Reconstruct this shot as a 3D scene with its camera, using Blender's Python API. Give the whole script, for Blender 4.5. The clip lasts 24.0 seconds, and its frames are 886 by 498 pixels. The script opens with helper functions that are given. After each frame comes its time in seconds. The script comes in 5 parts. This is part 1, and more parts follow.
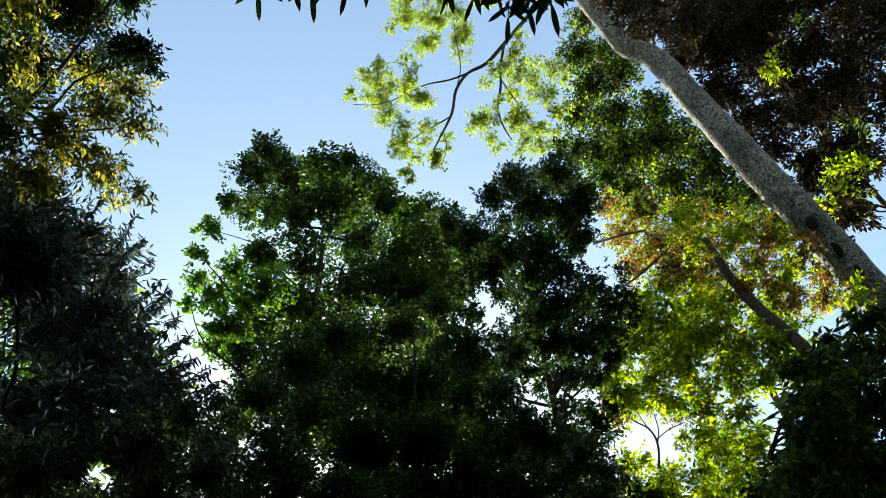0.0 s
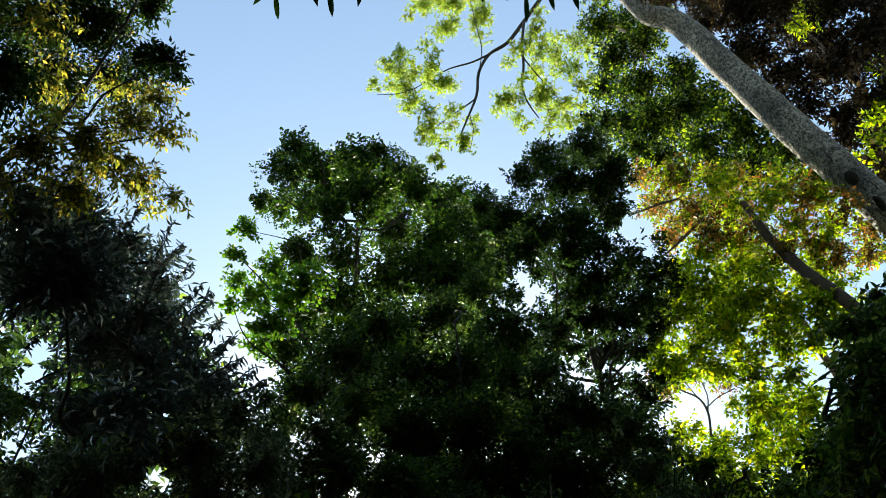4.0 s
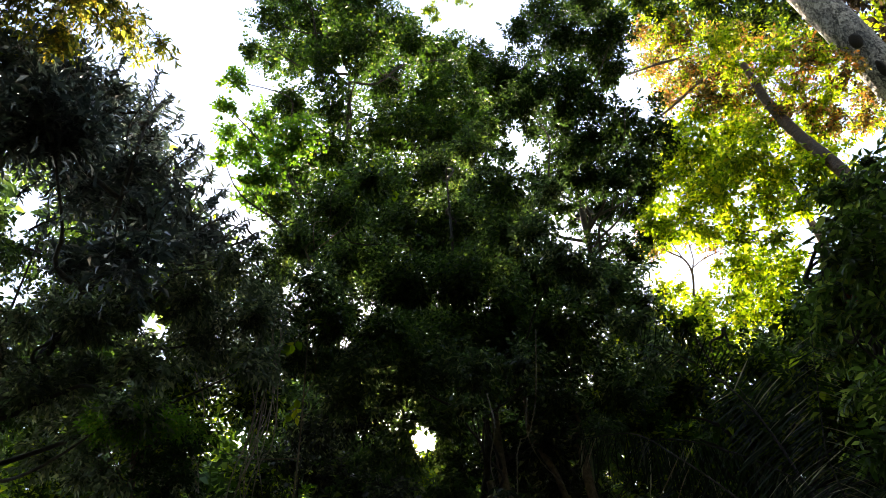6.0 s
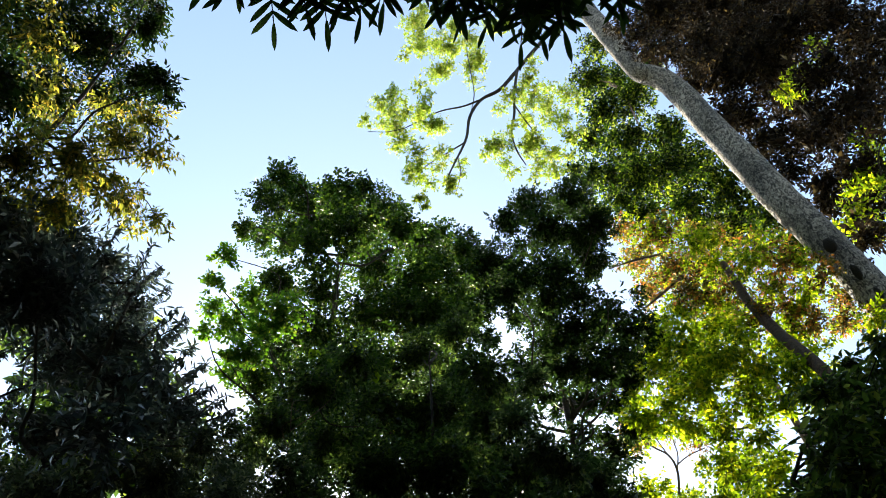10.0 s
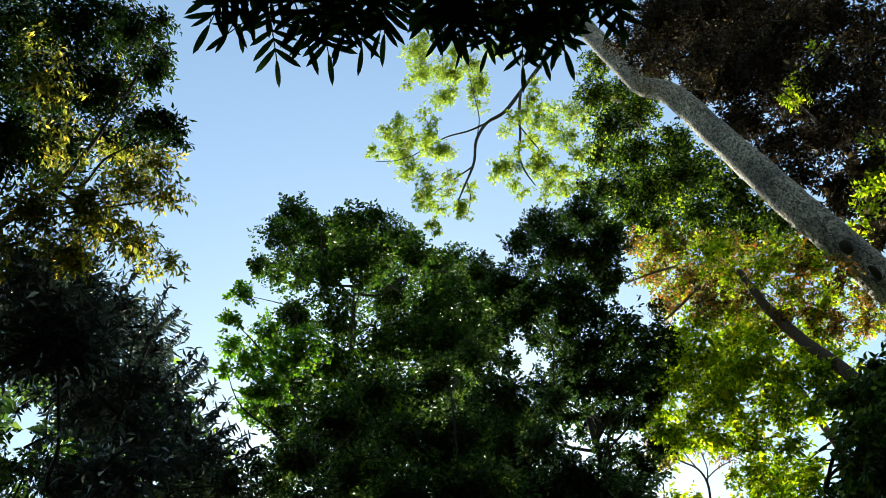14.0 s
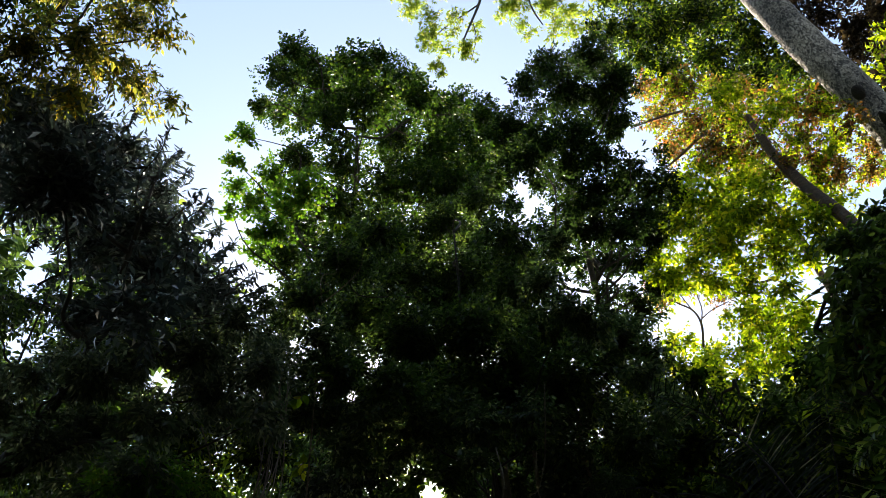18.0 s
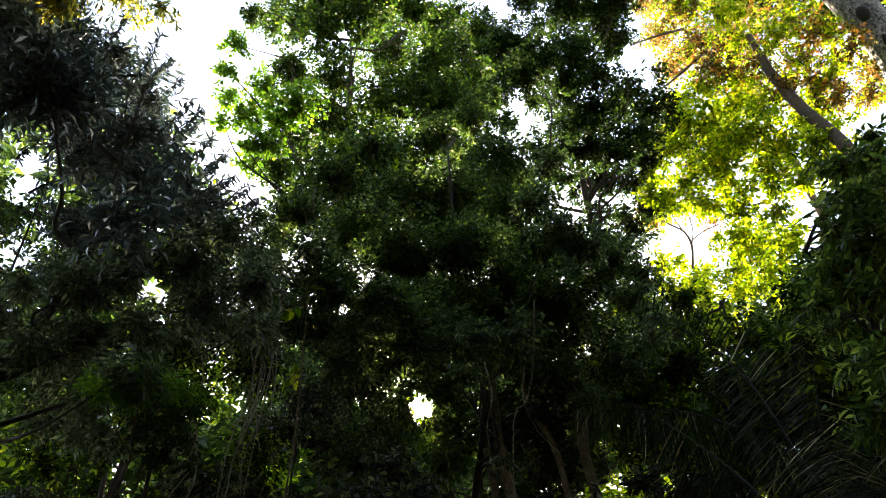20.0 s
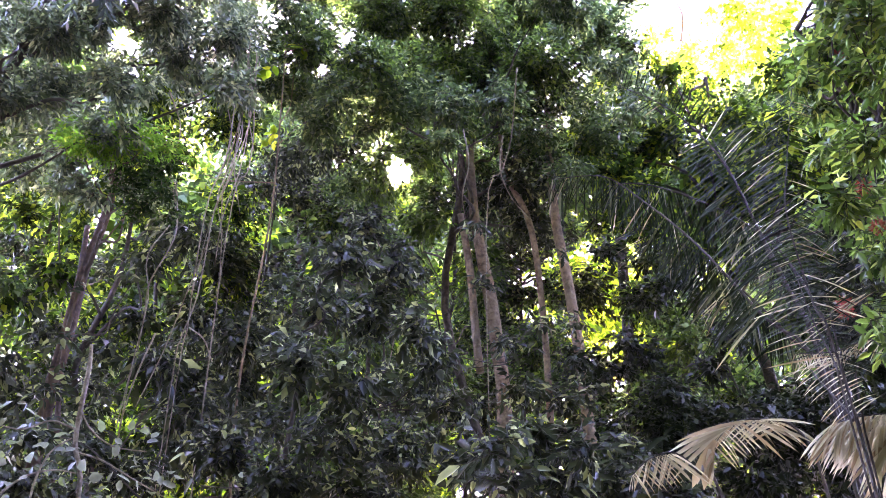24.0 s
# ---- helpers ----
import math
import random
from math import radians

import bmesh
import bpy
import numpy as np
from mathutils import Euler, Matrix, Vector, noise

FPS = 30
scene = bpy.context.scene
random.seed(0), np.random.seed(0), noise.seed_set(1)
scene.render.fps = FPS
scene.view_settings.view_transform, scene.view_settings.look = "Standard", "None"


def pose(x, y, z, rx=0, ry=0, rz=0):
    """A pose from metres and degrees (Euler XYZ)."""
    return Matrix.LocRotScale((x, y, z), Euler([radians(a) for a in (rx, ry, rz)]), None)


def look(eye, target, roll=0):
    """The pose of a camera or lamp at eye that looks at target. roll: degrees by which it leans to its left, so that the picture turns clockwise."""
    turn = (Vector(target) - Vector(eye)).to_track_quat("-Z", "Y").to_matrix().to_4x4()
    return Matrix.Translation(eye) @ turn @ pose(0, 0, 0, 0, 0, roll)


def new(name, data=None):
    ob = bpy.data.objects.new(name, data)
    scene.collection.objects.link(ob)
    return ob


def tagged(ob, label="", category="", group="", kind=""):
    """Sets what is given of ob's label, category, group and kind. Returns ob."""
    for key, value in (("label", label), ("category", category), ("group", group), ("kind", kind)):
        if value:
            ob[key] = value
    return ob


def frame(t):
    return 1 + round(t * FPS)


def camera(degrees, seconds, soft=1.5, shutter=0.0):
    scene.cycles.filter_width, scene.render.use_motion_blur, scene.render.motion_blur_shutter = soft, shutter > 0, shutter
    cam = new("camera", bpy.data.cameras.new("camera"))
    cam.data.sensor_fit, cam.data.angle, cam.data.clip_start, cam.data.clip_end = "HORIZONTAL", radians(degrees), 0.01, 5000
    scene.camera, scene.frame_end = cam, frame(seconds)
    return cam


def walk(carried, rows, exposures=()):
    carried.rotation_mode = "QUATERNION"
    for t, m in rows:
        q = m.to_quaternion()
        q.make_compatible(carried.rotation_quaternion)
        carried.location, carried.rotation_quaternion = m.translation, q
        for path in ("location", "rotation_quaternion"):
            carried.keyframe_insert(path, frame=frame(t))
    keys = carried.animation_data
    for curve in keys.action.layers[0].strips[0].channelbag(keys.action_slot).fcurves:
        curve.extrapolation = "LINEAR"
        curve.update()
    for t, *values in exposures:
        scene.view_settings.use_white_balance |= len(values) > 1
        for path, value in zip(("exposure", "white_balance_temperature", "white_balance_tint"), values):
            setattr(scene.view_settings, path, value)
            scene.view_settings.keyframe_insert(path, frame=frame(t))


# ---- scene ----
# ---------------------------------------------------------------- plan
# A forest clearing seen from one standing point. Places are given by bearing (degrees, clockwise
# from straight ahead), elevation (degrees) and level distance from the standing point.
EYE = Vector((0.0, 0.0, 1.6))


def spot(az, el, level):
    a = radians(az)
    return Vector((level * math.sin(a), level * math.cos(a), EYE.z + level * math.tan(radians(el))))


# ---------------------------------------------------------------- camera
cam = camera(55.34, 24.0, soft=0.65)
TURNS = [(0.0, 2.75, 55.46, -2.79), (0.5, 2.33, 55.44, -3.0), (1.0, 1.8, 55.44, -3.23), (1.5, 1.2, 55.49, -3.48),
         (2.5, -0.15, 55.6, -3.75),
         (3.5, -1.42, 55.25, -3.86), (4.0, -1.5, 54.55, -3.54), (4.5, -1.57, 52.22, -3.22), (5.0, -1.74, 47.18, -2.79),
         (5.5, -1.64, 45.03, -2.5), (6.0, -1.42, 44.89, -2.36), (6.5, -1.17, 44.86, -2.24), (7.0, -0.96, 44.83, -2.07),
         (7.5, -0.71, 44.8, -1.95), (8.0, -0.47, 44.78, -1.82), (8.5, -0.23, 44.89, -1.7), (9.0, 0.15, 48.46, -1.69),
         (9.5, 0.65, 55.15, -1.77), (10.0, 1.02, 57.24, -1.82), (10.5, 1.21, 58.04, -1.73), (11.5, 1.25, 58.75, -2.45),
         (12.5, 0.96, 58.97, -3.24), (13.0, 0.55, 58.98, -3.46), (13.5, 0.02, 58.99, -3.55), (14.0, -0.57, 59.0, -3.87),
         (14.5, -1.11, 58.97, -4.23), (15.0, -1.6, 58.6, -4.29), (15.5, -2.04, 56.74, -3.88), (16.0, -2.21, 54.52, -3.38),
         (16.5, -2.22, 52.82, -3.05), (17.0, -2.11, 51.28, -2.76), (17.5, -2.01, 49.85, -2.56), (18.0, -1.93, 48.44, -2.31),
         (18.5, -1.85, 47.02, -2.14), (20.5, -1.33, 41.35, -1.26), (21.0, -1.14, 39.94, -1.11), (21.5, -0.96, 38.55, -0.92),
         (22.0, -0.77, 37.1, -0.71), (22.5, -0.59, 35.35, -0.52), (23.0, -0.4, 32.86, -0.38), (23.5, -0.2, 29.43, -0.2),
         (24.0, 0.0, 27.0, 0.0)]
EXPOSURES = [(t, e + 1.5, 6500 - k, 10 - g) for t, e, k, g in (
    (0.0, 0.0, -500, 11), (3.8, 0.0, -500, 11), (4.5, 0.1, -500, 8), (5.0, 0.3, -700, 0), (5.5, 0.8, -800, -2), (7.0, 1.42, -1500, -17),
    (8.6, 1.4, -1500, -17), (9.0, 1.55, -1250, -10), (9.5, 0.95, -950, -6), (10.0, 0.4, -450, 2), (10.5, 0.1, -500, 10), (12.5, 0.0, -450, 14),
    (16.5, 0.0, -450, 14), (17.5, 0.1, -450, 8), (18.0, 0.3, -650, -4), (18.5, 0.6, -900, -6), (20.5, 1.85, -1250, -8), (21.0, 2.25, -1250, -18),
    (22.0, 3.2, -900, -27), (23.0, 4.1, -350, -42), (23.5, 4.6, 0, -49), (24.0, 5.1, 200, -55))]
walk(cam, [(t, look(EYE, spot(az, el, 10.0), roll)) for t, az, el, roll in TURNS], EXPOSURES)

# ---------------------------------------------------------------- sky and sun
SUN_AZ, SUN_EL = -3.47, 32.15
world = bpy.data.worlds.new("sky")
scene.world = world
world.use_nodes = True
sky = world.node_tree.nodes.new("ShaderNodeTexSky")
sky.sky_type, sky.sun_disc = "NISHITA", False
sky.sun_elevation, sky.sun_rotation = radians(SUN_EL), radians(SUN_AZ)
sky.air_density, sky.dust_density, sky.ozone_density = 1.0, 0.4, 0.3
world.node_tree.links.new(sky.outputs[0], world.node_tree.nodes["Background"].inputs[0])
world.node_tree.nodes["Background"].inputs[1].default_value = 0.12
sun_data = bpy.data.lights.new("sun", "SUN")
sun_data.energy, sun_data.angle, sun_data.color = 5.0, radians(0.53), (1.0, 0.92, 0.78)
sun = new("sun", sun_data)
sun.matrix_world = look(spot(SUN_AZ - 2.5, SUN_EL, 60.0), EYE)


# ---------------------------------------------------------------- materials
def shader(name):
    m = bpy.data.materials.new(name)
    m.use_nodes = True
    return m, m.node_tree.nodes, m.node_tree.links, m.node_tree.nodes["Principled BSDF"]


def leaf_material(name, dark, light, other, share=0.1, through_leaf=0.45, rough=0.5, shine=0.22, grey=0.0):
    """Leaf blades: every blade takes its own tone between dark and light; a share of them takes the other colour. grey: how far the greens are dulled."""
    dark, light, other = ([v + (sum(c) / 3 - v) * grey for v in c] for c in (dark, light, other))
    m, n, l, p = shader(name)
    geo = n.new("ShaderNodeNewGeometry")
    ramp = n.new("ShaderNodeValToRGB")
    e = ramp.color_ramp.elements
    e[0].color, e[1].color = (*dark, 1), (*light, 1)
    e[0].position, e[1].position = 0.0, max(0.02, 1 - share - 0.02)
    third = e.new(min(0.999, 1 - share))
    third.color = (*other, 1)
    own = n.new("ShaderNodeObjectInfo")
    both = n.new("ShaderNodeMath")
    both.operation = "ADD"
    l.new(geo.outputs["Random Per Island"], both.inputs[0])
    l.new(own.outputs["Random"], both.inputs[1])
    tone = n.new("ShaderNodeMath")
    tone.operation = "FRACT"
    l.new(both.outputs[0], tone.inputs[0])
    l.new(tone.outputs[0], ramp.inputs[0])
    coord = n.new("ShaderNodeTexCoord")
    blotch = n.new("ShaderNodeTexNoise")
    blotch.inputs["Scale"].default_value, blotch.inputs["Detail"].default_value = 0.9, 3.0
    l.new(coord.outputs["Object"], blotch.inputs["Vector"])
    fine = n.new("ShaderNodeTexNoise")
    fine.inputs["Scale"].default_value, fine.inputs["Detail"].default_value = 45.0, 2.0
    l.new(coord.outputs["Object"], fine.inputs["Vector"])
    span = n.new("ShaderNodeMapRange")
    span.inputs["From Min"].default_value, span.inputs["From Max"].default_value = 0.3, 0.7
    span.inputs["To Min"].default_value, span.inputs["To Max"].default_value = 0.65, 1.3
    l.new(blotch.outputs["Fac"], span.inputs["Value"])
    hsv = n.new("ShaderNodeHueSaturation")
    l.new(ramp.outputs["Color"], hsv.inputs["Color"])
    l.new(span.outputs["Result"], hsv.inputs["Value"])
    l.new(hsv.outputs["Color"], p.inputs["Base Color"])
    p.inputs["Roughness"].default_value, p.inputs["Specular IOR Level"].default_value = rough, shine
    bump = n.new("ShaderNodeBump")
    bump.inputs["Strength"].default_value, bump.inputs["Distance"].default_value = 0.35, 0.004
    l.new(fine.outputs["Fac"], bump.inputs["Height"])
    l.new(bump.outputs["Normal"], p.inputs["Normal"])
    lit = n.new("ShaderNodeHueSaturation")
    lit.inputs["Hue"].default_value, lit.inputs["Saturation"].default_value, lit.inputs["Value"].default_value = 0.495, 1.05, 2.6
    l.new(hsv.outputs["Color"], lit.inputs["Color"])
    trans = n.new("ShaderNodeBsdfTranslucent")
    l.new(lit.outputs["Color"], trans.inputs["Color"])
    mix = n.new("ShaderNodeMixShader")
    mix.inputs[0].default_value = through_leaf
    l.new(p.outputs[0], mix.inputs[1])
    l.new(trans.outputs[0], mix.inputs[2])
    l.new(mix.outputs[0], n["Material Output"].inputs["Surface"])
    return m


def bark_material(name, low, high, patch, scale=6.0, relief=0.6):
    m, n, l, p = shader(name)
    coord = n.new("ShaderNodeTexCoord")
    big = n.new("ShaderNodeTexNoise")
    big.inputs["Scale"].default_value, big.inputs["Detail"].default_value = scale * 0.25, 4.0
    mid = n.new("ShaderNodeTexNoise")
    mid.inputs["Scale"].default_value, mid.inputs["Detail"].default_value = scale * 2.5, 8.0
    mid.inputs["Roughness"].default_value = 0.7
    cell = n.new("ShaderNodeTexVoronoi")
    cell.inputs["Scale"].default_value = scale * 3.0
    for node in (big, mid, cell):
        l.new(coord.outputs["Object"], node.inputs["Vector"])
    ramp = n.new("ShaderNodeValToRGB")
    e = ramp.color_ramp.elements
    e[0].color, e[1].color, e[0].position, e[1].position = (*low, 1), (*high, 1), 0.36, 0.62
    l.new(mid.outputs["Fac"], ramp.inputs[0])
    mix = n.new("ShaderNodeMix")
    mix.data_type = "RGBA"
    step = n.new("ShaderNodeMapRange")
    step.inputs["From Min"].default_value, step.inputs["From Max"].default_value = 0.5, 0.66
    l.new(big.outputs["Fac"], step.inputs["Value"])
    l.new(step.outputs["Result"], mix.inputs["Factor"])
    l.new(ramp.outputs["Color"], mix.inputs["A"])
    mix.inputs["B"].default_value = (*patch, 1)
    l.new(mix.outputs["Result"], p.inputs["Base Color"])
    p.inputs["Roughness"].default_value = 0.85
    add = n.new("ShaderNodeMath")
    add.operation = "MULTIPLY_ADD"
    l.new(cell.outputs["Distance"], add.inputs[0])
    add.inputs[1].default_value = 0.6
    l.new(mid.outputs["Fac"], add.inputs[2])
    bump = n.new("ShaderNodeBump")
    bump.inputs["Strength"].default_value, bump.inputs["Distance"].default_value = relief, 0.05
    l.new(add.outputs[0], bump.inputs["Height"])
    l.new(bump.outputs["Normal"], p.inputs["Normal"])
    return m


def speckled_bark(name):
    """Pale grey bark with dark specks, cracks and a few broad stains."""
    m, n, l, p = shader(name)
    coord = n.new("ShaderNodeTexCoord")
    stretch = n.new("ShaderNodeMapping")
    stretch.inputs["Scale"].default_value = (1.0, 1.0, 0.55)
    l.new(coord.outputs["Object"], stretch.inputs["Vector"])
    speck = n.new("ShaderNodeTexNoise")
    speck.inputs["Scale"].default_value, speck.inputs["Detail"].default_value, speck.inputs["Distortion"].default_value = 15.0, 6.0, 1.2
    speck.inputs["Roughness"].default_value = 0.6
    crack = n.new("ShaderNodeTexVoronoi")
    crack.feature = "DISTANCE_TO_EDGE"
    crack.inputs["Scale"].default_value = 7.0
    stain = n.new("ShaderNodeTexNoise")
    stain.inputs["Scale"].default_value, stain.inputs["Detail"].default_value = 1.1, 5.0
    for node in (speck, crack, stain):
        l.new(stretch.outputs["Vector"], node.inputs["Vector"])
    ramp = n.new("ShaderNodeValToRGB")
    e = ramp.color_ramp.elements
    e[0].color, e[1].color, e[0].position, e[1].position = (0.035, 0.029, 0.022, 1), (0.22, 0.19, 0.15, 1), 0.42, 0.51
    pale = e.new(0.62)
    pale.color = (0.44, 0.39, 0.32, 1)
    l.new(speck.outputs["Fac"], ramp.inputs[0])
    edge = n.new("ShaderNodeMapRange")
    edge.inputs["From Max"].default_value, edge.inputs["To Min"].default_value = 0.05, 0.6
    l.new(crack.outputs["Distance"], edge.inputs["Value"])
    broad = n.new("ShaderNodeMapRange")
    broad.inputs["From Min"].default_value, broad.inputs["From Max"].default_value = 0.35, 0.6
    broad.inputs["To Min"].default_value = 0.4
    l.new(stain.outputs["Fac"], broad.inputs["Value"])
    both = n.new("ShaderNodeMath")
    both.operation = "MULTIPLY"
    l.new(edge.outputs["Result"], both.inputs[0])
    l.new(broad.outputs["Result"], both.inputs[1])
    hsv = n.new("ShaderNodeHueSaturation")
    l.new(ramp.outputs["Color"], hsv.inputs["Color"])
    l.new(both.outputs[0], hsv.inputs["Value"])
    l.new(hsv.outputs["Color"], p.inputs["Base Color"])
    p.inputs["Roughness"].default_value = 0.8
    bump = n.new("ShaderNodeBump")
    bump.inputs["Strength"].default_value, bump.inputs["Distance"].default_value = 0.9, 0.03
    height = n.new("ShaderNodeMath")
    height.operation = "ADD"
    l.new(speck.outputs["Fac"], height.inputs[0])
    l.new(edge.outputs["Result"], height.inputs[1])
    l.new(height.outputs[0], bump.inputs["Height"])
    l.new(bump.outputs["Normal"], p.inputs["Normal"])
    return m


# Near-black tone: shade inside backlit crowns is put into the leaf colour.
LEAF_BLACK_SHADE = leaf_material("blackish_shaded_leaf", (0.007, 0.016, 0.004), (0.02, 0.042, 0.009), (0.05, 0.08, 0.014), 0.06, 0.34, shine=0.06)
# Crown leaf darkened by colour for its shaded near side.
LEAF_CANOPY_SHADE = leaf_material("canopy_shaded_leaf", (0.009, 0.024, 0.004), (0.03, 0.066, 0.008), (0.08, 0.115, 0.016), 0.08, 0.4, 0.42, shine=0.2)
# Very dark tones and the lime share imitate shade with sunlit patches.
LEAF_GREEN = leaf_material("green_leaf", (0.004, 0.01, 0.002), (0.026, 0.054, 0.006), (0.14, 0.19, 0.018), 0.2, 0.5, 0.5, shine=0.1)
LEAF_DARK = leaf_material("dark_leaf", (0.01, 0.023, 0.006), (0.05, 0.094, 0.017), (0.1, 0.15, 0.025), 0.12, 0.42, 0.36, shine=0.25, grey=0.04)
# Wide tone range puts sunlit blades and shadowed gaps into the colour.
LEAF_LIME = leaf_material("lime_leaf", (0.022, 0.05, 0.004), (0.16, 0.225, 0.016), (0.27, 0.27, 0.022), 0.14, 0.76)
LEAF_AIRY = leaf_material("pale_green_leaf", (0.06, 0.1, 0.012), (0.145, 0.195, 0.028), (0.21, 0.22, 0.045), 0.12, 0.72)
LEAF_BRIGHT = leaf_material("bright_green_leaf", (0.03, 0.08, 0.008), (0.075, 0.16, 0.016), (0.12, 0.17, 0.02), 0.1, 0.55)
LEAF_RUST = leaf_material("rust_leaf", (0.02, 0.022, 0.005), (0.13, 0.1, 0.022), (0.21, 0.09, 0.022), 0.28, 0.5)
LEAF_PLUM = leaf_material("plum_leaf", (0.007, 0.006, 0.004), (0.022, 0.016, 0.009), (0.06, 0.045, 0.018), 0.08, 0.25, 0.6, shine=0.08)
# Gold is the warm sunlight on these leaves, put into their colour.
LEAF_GOLD_LIT = leaf_material("gold_lit_leaf", (0.035, 0.05, 0.01), (0.12, 0.13, 0.02), (0.26, 0.21, 0.035), 0.25, 0.58)
LEAF_GREY = leaf_material("grey_green_leaf", (0.012, 0.022, 0.018), (0.042, 0.06, 0.052), (0.1, 0.125, 0.1), 0.12, 0.24, 0.28, shine=0.8)
LEAF_SAGE = leaf_material("sage_leaf", (0.02, 0.034, 0.014), (0.075, 0.1, 0.045), (0.17, 0.19, 0.09), 0.14, 0.4, 0.34, shine=0.4)
LEAF_BUSH = leaf_material("bush_leaf", (0.013, 0.028, 0.007), (0.052, 0.09, 0.022), (0.16, 0.2, 0.055), 0.12, 0.42, 0.38, shine=0.22, grey=0.12)
LEAF_CREEPER = leaf_material("creeper_leaf", (0.016, 0.042, 0.005), (0.075, 0.135, 0.018), (0.2, 0.26, 0.035), 0.15, 0.44, 0.32, shine=0.35, grey=0.08)
LEAF_DRY = leaf_material("dry_palm_leaf", (0.2, 0.178, 0.1), (0.41, 0.37, 0.225), (0.25, 0.19, 0.1), 0.2, 0.25, 0.6, shine=0.1)
# Undergrowth shade is put into the dark tones; the pale share imitates glints.
LEAF_SHADE_TONE = leaf_material("shade_toned_leaf", (0.007, 0.011, 0.004), (0.029, 0.038, 0.014), (0.15, 0.17, 0.06), 0.09, 0.36, 0.36, shine=0.2, grey=0.1)
# Tone lowered to hold the deep shade behind the palms.
LEAF_DEEP_SHADE = leaf_material("deep_shade_toned_leaf", (0.005, 0.009, 0.003), (0.015, 0.023, 0.007), (0.05, 0.065, 0.02), 0.06, 0.16, 0.4, shine=0.15)
LEAF_PALM = leaf_material("palm_leaf", (0.005, 0.009, 0.003), (0.014, 0.022, 0.007), (0.06, 0.065, 0.03), 0.1, 0.25, 0.5, shine=0.1)
BARK_GREY = speckled_bark("pale_speckled_bark")
BARK_BROWN = bark_material("brown_bark", (0.05, 0.032, 0.018), (0.17, 0.115, 0.065), (0.1, 0.075, 0.045), 6.0)
BARK_RED = bark_material("reddish_bark", (0.03, 0.017, 0.01), (0.1, 0.056, 0.03), (0.055, 0.038, 0.024), 6.0)
BARK_DARK = bark_material("dark_bark", (0.014, 0.01, 0.007), (0.045, 0.033, 0.022), (0.03, 0.025, 0.017), 7.0)
VINE = bark_material("vine_bark", (0.08, 0.06, 0.04), (0.2, 0.16, 0.11), (0.14, 0.12, 0.08), 14.0)
SOIL = bark_material("leaf_litter", (0.04, 0.028, 0.016), (0.11, 0.075, 0.04), (0.06, 0.05, 0.025), 1.5, 1.0)


# ---------------------------------------------------------------- builders
def mesh_of(name, verts, faces, material):
    """verts: array (n, 3); faces: array (m, 4) of quads."""
    me = bpy.data.meshes.new(name)
    verts, faces = np.asarray(verts, "f4"), np.asarray(faces, "i4")
    me.vertices.add(len(verts))
    me.vertices.foreach_set("co", verts.ravel())
    me.loops.add(faces.size)
    me.loops.foreach_set("vertex_index", faces.ravel())
    me.polygons.add(len(faces))
    me.polygons.foreach_set("loop_start", np.arange(0, faces.size, faces.shape[1], dtype="i4"))
    me.update(calc_edges=True)
    me.validate()
    me.materials.append(material)
    return me


def part(name, me, parent, label="", kind=""):
    ob = new(name, me)
    ob.parent = parent
    return tagged(ob, label, kind=kind)


def thing(name, base, label, category, group=""):
    ob = new(name)
    ob.location = base
    bpy.context.view_layer.update()
    return tagged(ob, label, category, group)


def unit(v):
    return v / np.maximum(np.linalg.norm(v, axis=-1, keepdims=True), 1e-9)


def blades(pos, way, up, length, width, small=False, blunt=False):
    """Folded leaf blades of six corners each (four where small, wide towards the tip where blunt); arrays of base, direction, upper side, length and width."""
    way = unit(way)
    side = unit(np.cross(up, way))
    top = np.cross(way, side)
    shape = np.array([(0, 0, 0), (0.3, -0.5, 0.08), (0.68, -0.4, 0.05), (1, 0, -0.1), (0.68, 0.4, 0.05), (0.3, 0.5, 0.08)])
    if blunt:
        shape = np.array([(0, 0, 0), (0.4, -0.36, 0.06), (0.8, -0.5, 0.06), (1, 0, -0.06), (0.8, 0.5, 0.06), (0.4, 0.36, 0.06)])
    elif small:
        shape = np.array([(0, 0, 0), (0.45, -0.5, 0.1), (1, 0, -0.08), (0.45, 0.5, 0.1)])
    n = len(pos)
    v = (pos[:, None, :] + shape[None, :, 0:1] * length[:, None, None] * way[:, None, :]
         + shape[None, :, 1:2] * width[:, None, None] * side[:, None, :]
         + shape[None, :, 2:3] * length[:, None, None] * top[:, None, :])
    quads = np.array([(0, 1, 2, 3)] if small and not blunt else [(0, 1, 2, 3), (0, 3, 4, 5)])
    f = quads[None] + len(shape) * np.arange(n)[:, None, None]
    return v.reshape(-1, 3), f.reshape(-1, 4)


def rods(a, b, ra, rb):
    """Three-sided tapered twigs from a to b."""
    d = unit(b - a)
    x = unit(np.cross(d, np.where(np.abs(d[:, 2:3]) > 0.9, [[1.0, 0, 0]], [[0, 0, 1.0]])))
    y = np.cross(d, x)
    ring = [(math.cos(k * 2.0944), math.sin(k * 2.0944)) for k in range(3)]
    v = np.stack([p + r[:, None] * (c * x + s * y) for p, r in ((a, ra), (b, rb)) for c, s in ring], 1)
    f = np.array([(0, 1, 4, 3), (1, 2, 5, 4), (2, 0, 3, 5)])[None] + 6 * np.arange(len(a))[:, None, None]
    return v.reshape(-1, 3), f.reshape(-1, 4)


